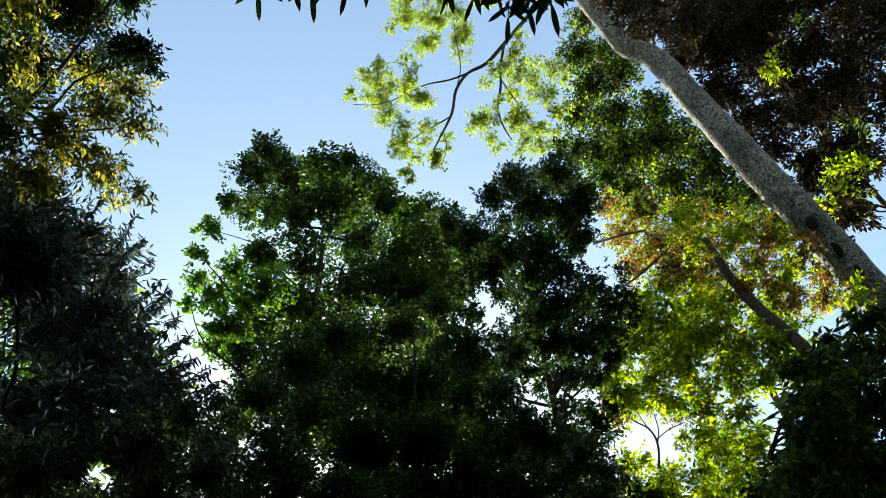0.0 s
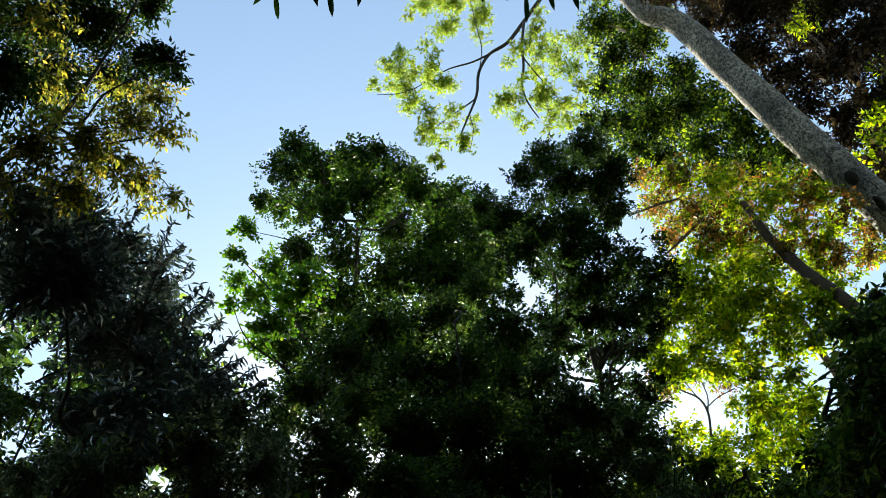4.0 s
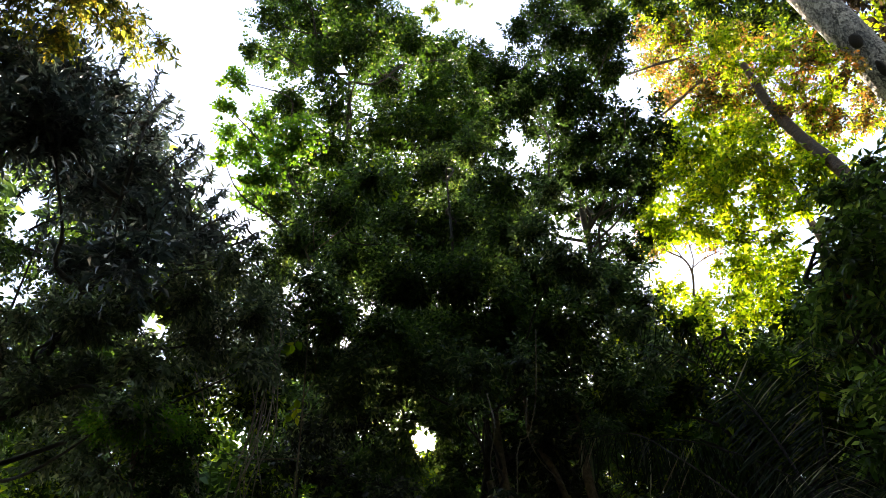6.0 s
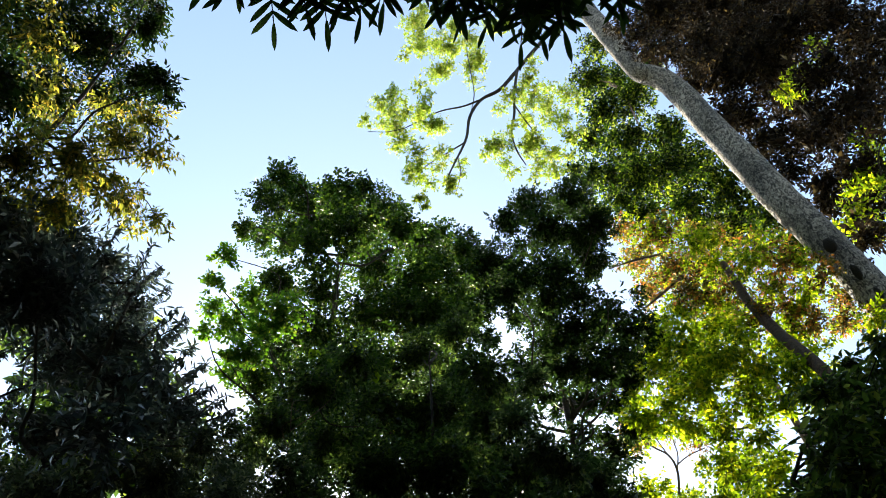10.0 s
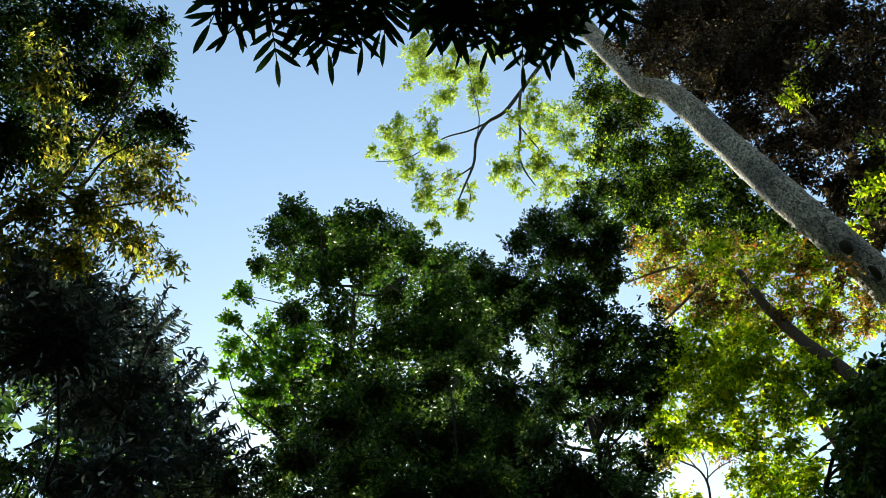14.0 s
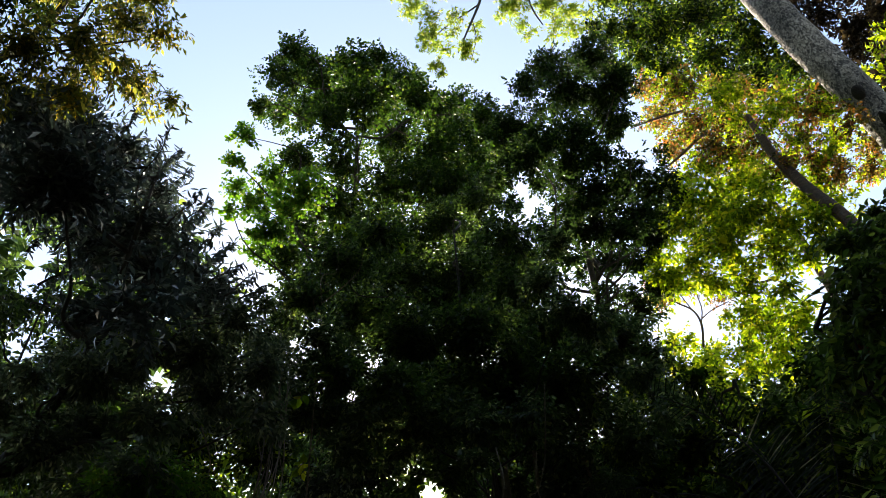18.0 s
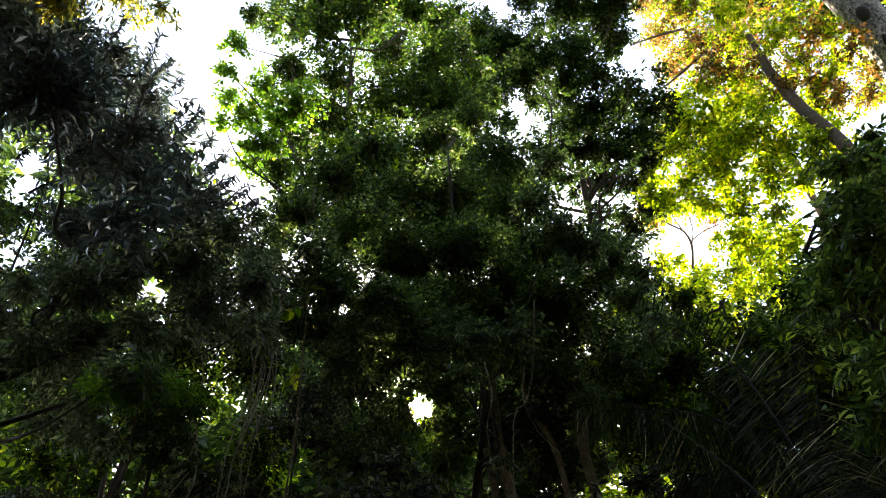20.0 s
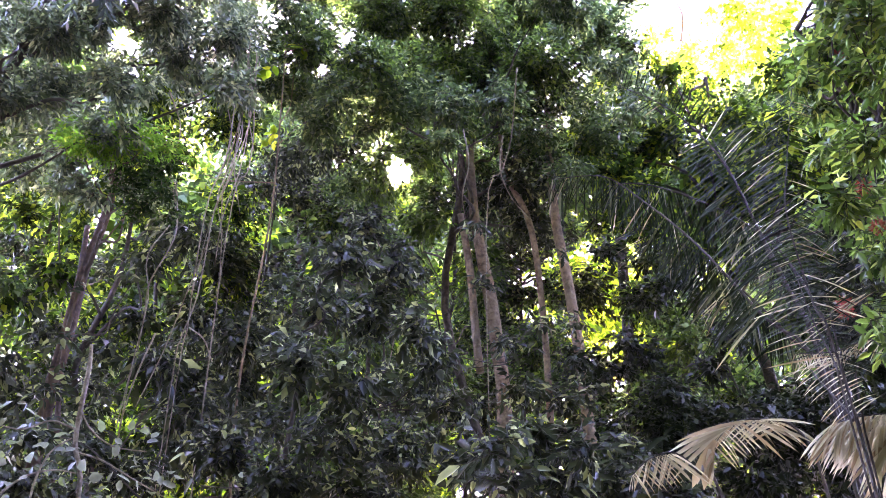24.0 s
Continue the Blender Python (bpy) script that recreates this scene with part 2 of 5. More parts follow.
def tube(points, radii, sides=10, rough=0.0, seed=0):
    """A tapered limb along points, smoothed, with an uneven surface and closed ends."""
    p, r = np.array([tuple(q) for q in points], float), np.array(radii, float)
    steps = max(2, int(6 if len(p) < 4 else 4))
    t = np.linspace(0, len(p) - 1, (len(p) - 1) * steps + 1)
    i = np.clip(t.astype(int), 0, len(p) - 2)
    u = (t - i)[:, None]
    q = np.vstack([2 * p[0] - p[1], p, 2 * p[-1] - p[-2]])
    a, b, c, d = q[i], q[i + 1], q[i + 2], q[i + 3]
    line = 0.5 * (2 * b + (c - a) * u + (2 * a - 5 * b + 4 * c - d) * u ** 2 + (3 * b - a - 3 * c + d) * u ** 3)
    rad = np.interp(t, np.arange(len(p)), r)
    way = unit(np.gradient(line, axis=0))
    ref = np.array([1.0, 0.2, 0.1]) if abs(way[0][2]) > 0.7 else np.array([0, 0, 1.0])
    x = unit(np.cross(way, ref))
    y = np.cross(way, x)
    ang = np.arange(sides) * 2 * math.pi / sides
    rng = np.random.default_rng(seed)
    lump = 1 + rough * (rng.random((len(line), sides)) - 0.5)
    v = line[:, None, :] + (rad[:, None] * lump)[..., None] * (np.cos(ang)[None, :, None] * x[:, None, :] + np.sin(ang)[None, :, None] * y[:, None, :])
    m, faces = len(line), []
    for k in range(m - 1):
        for s in range(sides):
            s2 = (s + 1) % sides
            faces.append((k * sides + s, k * sides + s2, (k + 1) * sides + s2, (k + 1) * sides + s))
    v = np.vstack([v.reshape(-1, 3), line[0], line[-1]])
    for s in range(0, sides, 2):
        faces.append((m * sides, (s + 2) % sides, s + 1, s))
        e = (m - 1) * sides
        faces.append((m * sides + 1, e + s, e + s + 1, e + (s + 2) % sides))
    return v, np.array(faces)


def smooth(me):
    me.polygons.foreach_set("use_smooth", np.ones(len(me.polygons), bool))
    return me


def wobble(p, q, rng, bend=0.12, n=5):
    """Points of a bent limb from p to q."""
    p, q = np.array(tuple(p)), np.array(tuple(q))
    d = np.linalg.norm(q - p)
    out = [p + (q - p) * k / (n - 1) + (rng.normal(0, bend * d / 3, 3) if 0 < k < n - 1 else 0) for k in range(n)]
    for k in range(1, n - 1):
        out[k][2] -= bend * d * 0.25 * math.sin(math.pi * k / (n - 1))
    return out


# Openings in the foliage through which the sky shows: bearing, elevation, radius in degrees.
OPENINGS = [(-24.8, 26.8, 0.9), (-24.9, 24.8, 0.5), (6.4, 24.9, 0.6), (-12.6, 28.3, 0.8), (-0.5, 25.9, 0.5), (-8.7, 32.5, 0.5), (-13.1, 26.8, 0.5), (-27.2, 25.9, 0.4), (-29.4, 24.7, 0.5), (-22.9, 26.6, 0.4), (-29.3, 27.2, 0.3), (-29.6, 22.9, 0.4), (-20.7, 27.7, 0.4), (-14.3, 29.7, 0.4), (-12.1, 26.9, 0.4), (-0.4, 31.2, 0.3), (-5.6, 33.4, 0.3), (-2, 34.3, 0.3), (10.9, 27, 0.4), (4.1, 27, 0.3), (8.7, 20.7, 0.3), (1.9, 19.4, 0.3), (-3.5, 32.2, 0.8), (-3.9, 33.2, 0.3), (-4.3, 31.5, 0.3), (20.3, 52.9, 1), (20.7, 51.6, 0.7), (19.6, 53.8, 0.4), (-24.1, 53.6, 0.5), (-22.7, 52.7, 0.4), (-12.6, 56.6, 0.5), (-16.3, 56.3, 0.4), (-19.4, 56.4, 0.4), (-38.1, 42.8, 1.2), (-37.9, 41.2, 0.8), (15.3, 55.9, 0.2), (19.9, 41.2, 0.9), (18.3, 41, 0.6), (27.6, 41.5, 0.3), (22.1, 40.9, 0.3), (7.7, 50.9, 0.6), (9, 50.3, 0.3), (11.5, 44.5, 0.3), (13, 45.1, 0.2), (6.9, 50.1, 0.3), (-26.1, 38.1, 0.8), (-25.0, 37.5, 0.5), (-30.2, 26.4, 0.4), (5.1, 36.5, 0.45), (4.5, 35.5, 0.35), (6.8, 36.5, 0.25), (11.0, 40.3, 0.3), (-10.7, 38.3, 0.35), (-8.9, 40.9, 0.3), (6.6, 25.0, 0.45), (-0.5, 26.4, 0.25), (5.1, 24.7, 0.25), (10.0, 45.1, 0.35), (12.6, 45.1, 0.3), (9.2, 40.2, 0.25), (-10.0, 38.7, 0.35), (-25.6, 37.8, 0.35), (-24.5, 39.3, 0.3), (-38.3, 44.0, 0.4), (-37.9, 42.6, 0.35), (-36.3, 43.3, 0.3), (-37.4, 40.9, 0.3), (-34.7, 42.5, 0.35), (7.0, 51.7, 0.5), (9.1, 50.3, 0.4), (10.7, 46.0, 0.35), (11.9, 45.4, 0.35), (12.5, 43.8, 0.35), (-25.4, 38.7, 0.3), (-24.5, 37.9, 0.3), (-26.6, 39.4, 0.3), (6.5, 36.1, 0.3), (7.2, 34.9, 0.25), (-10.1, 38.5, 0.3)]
SUN_WAY = (spot(SUN_AZ, SUN_EL, 10.0) - EYE).normalized()
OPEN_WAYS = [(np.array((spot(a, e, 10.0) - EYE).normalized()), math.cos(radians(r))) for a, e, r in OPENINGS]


def sprays(clumps, rng, cover, length, width, per=7, droop=0.3, gaps=0.35, flat=0.75, hang=0.0, shell=1.7, core=1.2, small=True, inner=1.9, blunt=False, reach=1.22, bunch=0):
    """Leaves on twigs, filling rounded clumps (centre, radius) with a ragged outline and larger old leaves inside. bunch: smaller bunches into which each clump falls apart."""
    if bunch:
        whole, clumps = clumps, []
        for c, r in whole:
            u = unit(rng.normal(size=(bunch, 3))) * (0.2 + 0.85 * rng.random((bunch, 1)) ** 0.7) * r
            clumps += [(np.array(tuple(c)) + q, r * rng.uniform(0.34, 0.62) * (5 / bunch) ** 0.4) for q in u]
    LV, LF, TV, TF, nl, nt = [], [], [], [], 0, 0
    for c, r in clumps:
        c = np.array(tuple(c))
        lobes = unit(rng.normal(size=(7, 3)))
        for scale, out_to, amount in ((1.0, reach, cover), (inner, 0.85, core)):
            size = length * scale
            n = int(amount * 3.14 * r * r / (0.62 * size * width * scale) / per)
            if n < 1:
                continue
            u = unit(rng.normal(size=(n, 3)))
            k = out_to * rng.random((n, 1)) ** (1 / shell)
            swell = 0.72 + 0.5 * np.max(np.maximum(u @ lobes.T, 0) ** 6, axis=1, keepdims=True)
            p = c + u * k * r * swell * np.array([1.0, 1.0, flat])
            ph = rng.random(3) * 6.28
            wave = sum(np.sin(p @ unit(rng.normal(size=3)) * (2.6 + 2.6 * j) / max(r, 0.3) + ph[j]) for j in range(3)) + rng.normal(0, 0.7, n)
            keep = wave > -3 + 6 * gaps * 0.8
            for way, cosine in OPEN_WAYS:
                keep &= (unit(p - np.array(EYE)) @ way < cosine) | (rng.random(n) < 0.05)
            off = p - np.array(EYE)
            room = 0.012 + np.minimum(0.13 * size * per / np.linalg.norm(off, axis=1), 0.006)
            keep &= unit(off) @ np.array(SUN_WAY) < np.cos(room)
            p, u = p[keep], u[keep]
            n = len(p)
            if not n:
                continue
            way = unit(u * 0.8 + rng.normal(size=(n, 3)) * 0.5 + np.array([0, 0, 0.15 - hang]))
            run = size * (0.32 * per) * (0.7 + 0.6 * rng.random(n))
            a, b = p - way * run[:, None] * 0.5, p + way * run[:, None] * 0.5
            t = 3 if small else 1
            v, f = rods(a[::t], b[::t], np.full(len(a[::t]), 0.04 * length), np.full(len(a[::t]), 0.015 * length))
            TV.append(v), TF.append(f + nt)
            nt += len(v)
            s = (np.arange(per) + 0.5) / per
            pos = a[:, None, :] + (b - a)[:, None, :] * s[None, :, None]
            side = unit(np.cross(way, np.array([0, 0, 1.0]) + rng.normal(size=(n, 3)) * 0.25))
            sign = np.where(np.arange(per) % 2 == 0, 1.0, -1.0)
            leaf = (way[:, None, :] * 0.55 + side[:, None, :] * sign[None, :, None] * (0.85 - 0.6 * s[None, :, None])
                    + rng.normal(size=(n, per, 3)) * 0.28 + np.array([0, 0, -droop]))
            up = np.array([0, 0, 1.0]) + rng.normal(size=(n, per, 3)) * 0.75
            span = size * (0.7 + 0.5 * rng.random((n, per)))
            v, f = blades(pos.reshape(-1, 3), leaf.reshape(-1, 3), up.reshape(-1, 3), span.ravel(), span.ravel() * width / length, small, blunt)
            LV.append(v), LF.append(f + nl)
            nl += len(v)
    return np.vstack(LV), np.vstack(LF), np.vstack(TV), np.vstack(TF)


def far(az, el, slant):
    return spot(az, el, slant * math.cos(radians(el)))


def ground_z(x, y):
    return max(0.0, math.hypot(x, y) - 6.0) * 0.05


def at_level(plan, level, rng, deep=0.18):
    """Clumps (centre, radius in metres) from (bearing, elevation, radius in degrees) at a level distance."""
    out = []
    for az, el, r in plan:
        d = level * (1 + deep * (rng.random() - 0.5) * 2)
        out.append((spot(az, el, d), d / math.cos(radians(el)) * math.tan(radians(r))))
    return out


BLADE = np.array([(0, 0, 0), (0.3, -0.5, 0.08), (0.68, -0.4, 0.05), (1, 0, -0.1), (0.68, 0.4, 0.05), (0.3, 0.5, 0.08)])
FOLD = np.array([(0, 1, 2, 3), (0, 3, 4, 5)])


def single_leaves(ob, verts, count, mat):
    """The leaves nearest to the clearing become parts of their own on one shared blade; the rest is handed back."""
    leaves = verts.reshape(-1, 6, 3)
    near = np.argsort(np.linalg.norm(leaves[:, 0] - np.array(EYE), axis=1), kind="stable")
    blade = mesh_of("leaf", BLADE, FOLD, mat)
    for v in leaves[near[:count]]:
        run = v[3] - v[0]
        top = ((v[1] + v[5]) / 2 - v[0] - 0.3 * run) / 0.11
        way, side = run + 0.1 * top, v[5] - v[1]
        m = Matrix([(way[k], side[k], top[k], v[0][k] - ob.location[k]) for k in range(3)] + [(0, 0, 0, 1)])
        leaf = new("leaf", blade)
        leaf.parent = ob
        leaf.matrix_local = m
    rest = leaves[near[count:]]
    return rest.reshape(-1, 3), (FOLD[None] + 6 * np.arange(len(rest))[:, None, None]).reshape(-1, 4)


def tree(name, label, category, plans, level, seed, bark, foot=None, stem=0.2, limb_share=0.6, trunk=True, deep=0.18, group="", axis=None):
    """plans: list of (clump plan, leaf material, part name, keyword arguments of sprays); axis: where the trunk rises, if not in the middle."""
    rng = np.random.default_rng(seed)
    sets = [(at_level(p, level, rng, deep), mat, part_name, kw) for p, mat, part_name, kw in plans]
    every = [c for s in sets for c in s[0]]
    mid = sum((c for c, r in every), Vector()) / len(every)
    if axis:
        mid.x, mid.y = axis
    low, high = min(c.z for c, r in every), max(c.z for c, r in every)
    fx, fy = foot or (mid.x * 1.08, mid.y * 1.08)
    base = Vector((fx, fy, ground_z(fx, fy) - 0.1))
    ob = thing(name, base, label, category, group)
    joint = Vector((mid.x * 1.06, mid.y * 1.06, low + (high - low) * 0.35))
    if trunk:
        pts = wobble(base, joint, rng, 0.05, 6) + [np.array((mid.x, mid.y, high - (high - low) * 0.34)) + rng.normal(0, 0.15, 3)]
        v, f = tube(pts, [stem * k for k in (1.35, 1.0, 0.92, 0.85, 0.75, 0.62, 0.2)], 12, 0.12, seed)
        part("trunk", smooth(mesh_of("trunk", v - np.array(base), f, bark)), ob)
        axis = np.array([tuple(p) for p in pts])
        for c, r in every:
            if rng.random() > limb_share:
                continue
            c = np.array(tuple(c))
            z = min(max(c[2] - 0.35 * np.linalg.norm(c[:2] - axis[-1][:2]) - 0.5 * r, base.z + 0.3 * (joint.z - base.z)), axis[-1][2])
            s = np.array([np.interp(z, axis[:, 2], axis[:, k]) for k in range(2)] + [z])
            if any(math.acos(min(1.0, (Vector(s).lerp(Vector(c), q) - EYE).normalized().dot(SUN_WAY))) < 0.035 for q in (0.2, 0.4, 0.6, 0.8, 1.0)):
                continue
            thick = max(0.008, min(stem * 0.4, 0.022 * np.linalg.norm(c - s) + 0.006))
            v, f = tube(wobble(s, c, rng, 0.16), [thick, thick * 0.8, thick * 0.6, thick * 0.4, thick * 0.15], 6, 0.1, seed)
            part("limb", smooth(mesh_of("limb", v - np.array(base), f, bark)), ob)
    for cl, mat, part_name, kw in sets:
        single = kw.pop("single", 0)
        lv, lf, tv, tf = sprays(cl, rng, **kw)
        if single:
            lv, lf = single_leaves(ob, lv, single, mat)
        if len(lf):
            part(part_name, mesh_of(part_name, lv - np.array(base), lf, mat), ob, kind="stuff")
        part("branchwork", mesh_of("branchwork", tv - np.array(base), tf, bark), ob, kind="stuff")
    return ob


def stem_tree(name, label, category, courses, bark, seed, group=""):
    """A bare trunk along courses of (bearing, elevation, width in degrees, level distance)."""
    ob = None
    for k, course in enumerate(courses):
        pts = [spot(a, e, d) for a, e, w, d in course]
        rad = [0.5 * d / math.cos(radians(e)) * math.tan(radians(w)) for a, e, w, d in course]
        if ob is None:
            p0 = pts[0]
            gx, gy = p0.x + (p0.x - pts[1].x) * 0.6, p0.y + (p0.y - pts[1].y) * 0.6
            base = Vector((gx, gy, ground_z(gx, gy) - 0.15))
            ob = thing(name, base, label, category, group)
            steps = max(2, int((p0 - base).length / 0.9))
            pts = [base.lerp(p0, k / steps) for k in range(steps)] + pts
            rad = [rad[0] * (1.05 + 0.45 * (1 - k / steps) ** 4) for k in range(steps)] + rad
        v, f = tube(pts, rad, 16 if k == 0 else 8, 0.07, seed + k)
        part("trunk" if k == 0 else "limb", smooth(mesh_of("trunk", v - np.array(base), f, bark)), ob)
    return ob


def limbs(ob, courses, bark, seed):
    """Further limbs along courses, as parts of a standing tree."""
    for k, c in enumerate(courses):
        pts = [spot(a, e, d) for a, e, w, d in c]
        rad = [0.5 * d / math.cos(radians(e)) * math.tan(radians(w)) for a, e, w, d in c]
        v, f = tube(pts, rad, 8, 0.1, seed + k)
        part("limb", smooth(mesh_of("limb", v - np.array(ob.location), f, bark)), ob)


def course(plan, near, far=None):
    far = near if far is None else far
    return [(a, e, w, near + (far - near) * k / (len(plan) - 1)) for k, (a, e, w) in enumerate(plan)]


# ---------------------------------------------------------------- ground
gv, gf, GN = [], [], 60
reach = [0.0] + [1.5 * 1.17 ** k for k in range(46)]
for r in reach:
    for k in range(GN):
        a = 2 * math.pi * k / GN
        x, y = r * math.sin(a), r * math.cos(a)
        lift = 0.08 * noise.noise((x * 0.5, y * 0.5, 0)) if r < 60 else 0
        gv.append((x, y, min(ground_z(x, y), 6.0) + lift))
for i in range(len(reach) - 1):
    for k in range(GN):
        k2 = (k + 1) % GN
        gf.append((i * GN + k, i * GN + k2, (i + 1) * GN + k2, (i + 1) * GN + k))
tagged(new("ground", mesh_of("ground", np.array(gv), np.array(gf), SOIL)), "brown forest floor covered with leaf litter", "ground", kind="structure")

# ---------------------------------------------------------------- the disc of the sun
m, n, l, p = shader("sunlight")
p.inputs["Emission Color"].default_value, p.inputs["Emission Strength"].default_value = (1.0, 0.86, 0.6, 1), 60.0
bm = bmesh.new()
# Wider than the true sun; the extra width stands in for glare.
bmesh.ops.create_icosphere(bm, subdivisions=3, radius=30.0)
sun_mesh = bpy.data.meshes.new("sun_disc")
bm.to_mesh(sun_mesh)
bm.free()
sun_mesh.materials.append(m)
disc = tagged(new("sun_disc", sun_mesh), "low white sun, widened to imitate its glare, glinting through the leaves", "sun", kind="structure")
disc.location = spot(SUN_AZ, SUN_EL, 2200.0)

# ---------------------------------------------------------------- trees
K = dict
tree("canopy_tree", "tall broad-crowned green tree, backlight put into the leaf colour of its edge", "tree",
     [([(-21.1, 60.7, 1.1), (-21.4, 59.2, 1.7), (-17.2, 59.1, 1.7), (-12.7, 60.4, 1.7), (-9.7, 61, 1.2), (-6.8, 59.5, 1.9), (-11.1, 58.2, 2.3), (-15.7, 56.8, 1.9), (-20.5, 56.6, 1.4), (-23.3, 56.6, 0.9), (-14.5, 60, 1.4), (-19, 60, 1.3), (-15, 58, 1.8), (-9, 59, 1.8), (-4.5, 58.5, 1.6), (-1, 57, 1.6), (-18.2, 57, 1.6), (-2.4, 57.9, 1.5), (0.5, 58.2, 1.2), (3.2, 57.3, 1.3), (-7.4, 56, 2.3), (-2, 55.2, 2.3), (-13, 53.9, 1.9), (-18.1, 53.8, 1.5), (0.2, 55.9, 1.7), (1.9, 54.1, 1.7), (-1.4, 53.5, 1.7), (0.9, 52.1, 1.7), (3.5, 55.5, 1.4), (-4, 53.4, 1.7), (3.5, 52.7, 1.4)], LEAF_CANOPY_SHADE, "crown", K(cover=4.6, length=0.09, width=0.054, per=6, gaps=0.2, core=0.6, inner=1.4, blunt=True, reach=1.12)),
      # Backlit edge imitated by a brighter leaf colour than the crown's.
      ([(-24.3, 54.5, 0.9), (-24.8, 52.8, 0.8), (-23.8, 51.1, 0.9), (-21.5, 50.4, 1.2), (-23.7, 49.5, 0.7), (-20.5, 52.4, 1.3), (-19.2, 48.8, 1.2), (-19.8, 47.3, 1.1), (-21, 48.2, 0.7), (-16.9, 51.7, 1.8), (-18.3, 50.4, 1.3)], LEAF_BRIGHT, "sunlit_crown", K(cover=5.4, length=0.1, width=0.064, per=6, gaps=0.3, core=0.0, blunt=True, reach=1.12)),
      ([(-7.2, 52.6, 2.7), (-13.1, 50.9, 2.4), (-16.2, 49.1, 1.7), (-17.3, 47.2, 1.8), (-1.6, 52.2, 2.3), (-10.8, 47.7, 3), (-5.3, 48.5, 3), (0.5, 49.1, 2.3), (-14.7, 45.2, 2.2), (-8.9, 44.5, 3), (-2.1, 44.8, 3)], LEAF_CANOPY_SHADE, "lower_crown", K(cover=4.8, length=0.1, width=0.05, per=5, gaps=0.14, core=1.2, inner=1.5))],
     12.5, 11, BARK_DARK, stem=0.1)
tree("layered_tree", "green tree with layered umbrella-like foliage, shade put into its leaf colour", "tree",
     [([(12.9, 59.4, 1.5), (18.1, 59.2, 1.8), (20.5, 57.3, 1.5), (14.2, 57.6, 2.1), (17.7, 56.2, 1.9), (9.5, 58.7, 1.1), (7, 55.8, 2.1), (10, 54.7, 1.9), (4, 54.9, 1.7), (3.8, 56.9, 1.4), (14, 54.7, 1.7), (18.6, 54.4, 1.4), (19.1, 52.6, 0.7), (15.7, 52.8, 1.5), (12.2, 52.1, 1.5)], LEAF_BLACK_SHADE, "crown", K(cover=5.4, length=0.095, width=0.052, per=6, reach=1.12, gaps=0.1, flat=0.75, core=1.3, inner=1.5)),
      ([(20.7, 49.6, 1.8), (17.7, 50.7, 1.6), (22.7, 48.7, 1), (17.6, 48.4, 1.7), (13.6, 48.4, 1.9), (18.5, 46.9, 1.3), (10.9, 48.8, 1.3), (14.2, 46, 1.5), (16.9, 45.5, 1.2), (10.6, 46.6, 1), (4.8, 52.6, 1.1), (12.9, 44, 1.1), (15.3, 43.6, 0.9), (13.1, 50, 1.5), (20.1, 51.7, 1.5), (20.8, 48, 1.5), (8.5, 48.8, 1.1), (15.8, 42.4, 1.4), (13, 41.8, 1.4), (9.8, 42.7, 1.5), (17.8, 43.5, 1.1), (8.3, 53.8, 1.5), (11.4, 50.3, 1.5), (12.6, 53.2, 1.5), (9, 52.1, 1), (5.6, 51, 0.9), (15.1, 50.4, 1.5), (16, 47.6, 1.5), (9.1, 47.2, 1.1), (11.9, 45.7, 1.3), (6.4, 54, 1.4), (3.2, 45.2, 2), (0.9, 43.8, 2), (5.3, 42.9, 2), (2.5, 47.5, 1.7), (-0.9, 46.2, 1.7)], LEAF_BLACK_SHADE, "lower_crown", K(cover=5.0, length=0.095, width=0.052, per=6, reach=1.12, gaps=0.2, flat=0.6, core=1.1, inner=1.5))],
     13.5, 12, BARK_DARK, stem=0.11)
big = stem_tree("emergent_tree", "tall pale grey trunk with airy light green crown", "tree",
                [course([(41.94, 39.44, 2.39), (41.70, 42.58, 2.35), (41.46, 44.78, 2.30), (41.14, 47.26, 2.22), (40.62, 49.88, 2.16), (39.96, 52.33, 2.12), (39.28, 55.01, 2.08), (38.58, 57.73, 1.89), (37.76, 60.35, 1.69), (37.21, 62.21, 1.62), (36.42, 63.52, 1.48), (35.19, 64.42, 1.35), (33.77, 65.09, 1.28), (33.13, 66.33, 1.28), (32.21, 68.33, 1.27), (31.13, 70.32, 1.19), (30.39, 72.22, 1.04)], 14.7, 11.4)], BARK_GREY, 21)
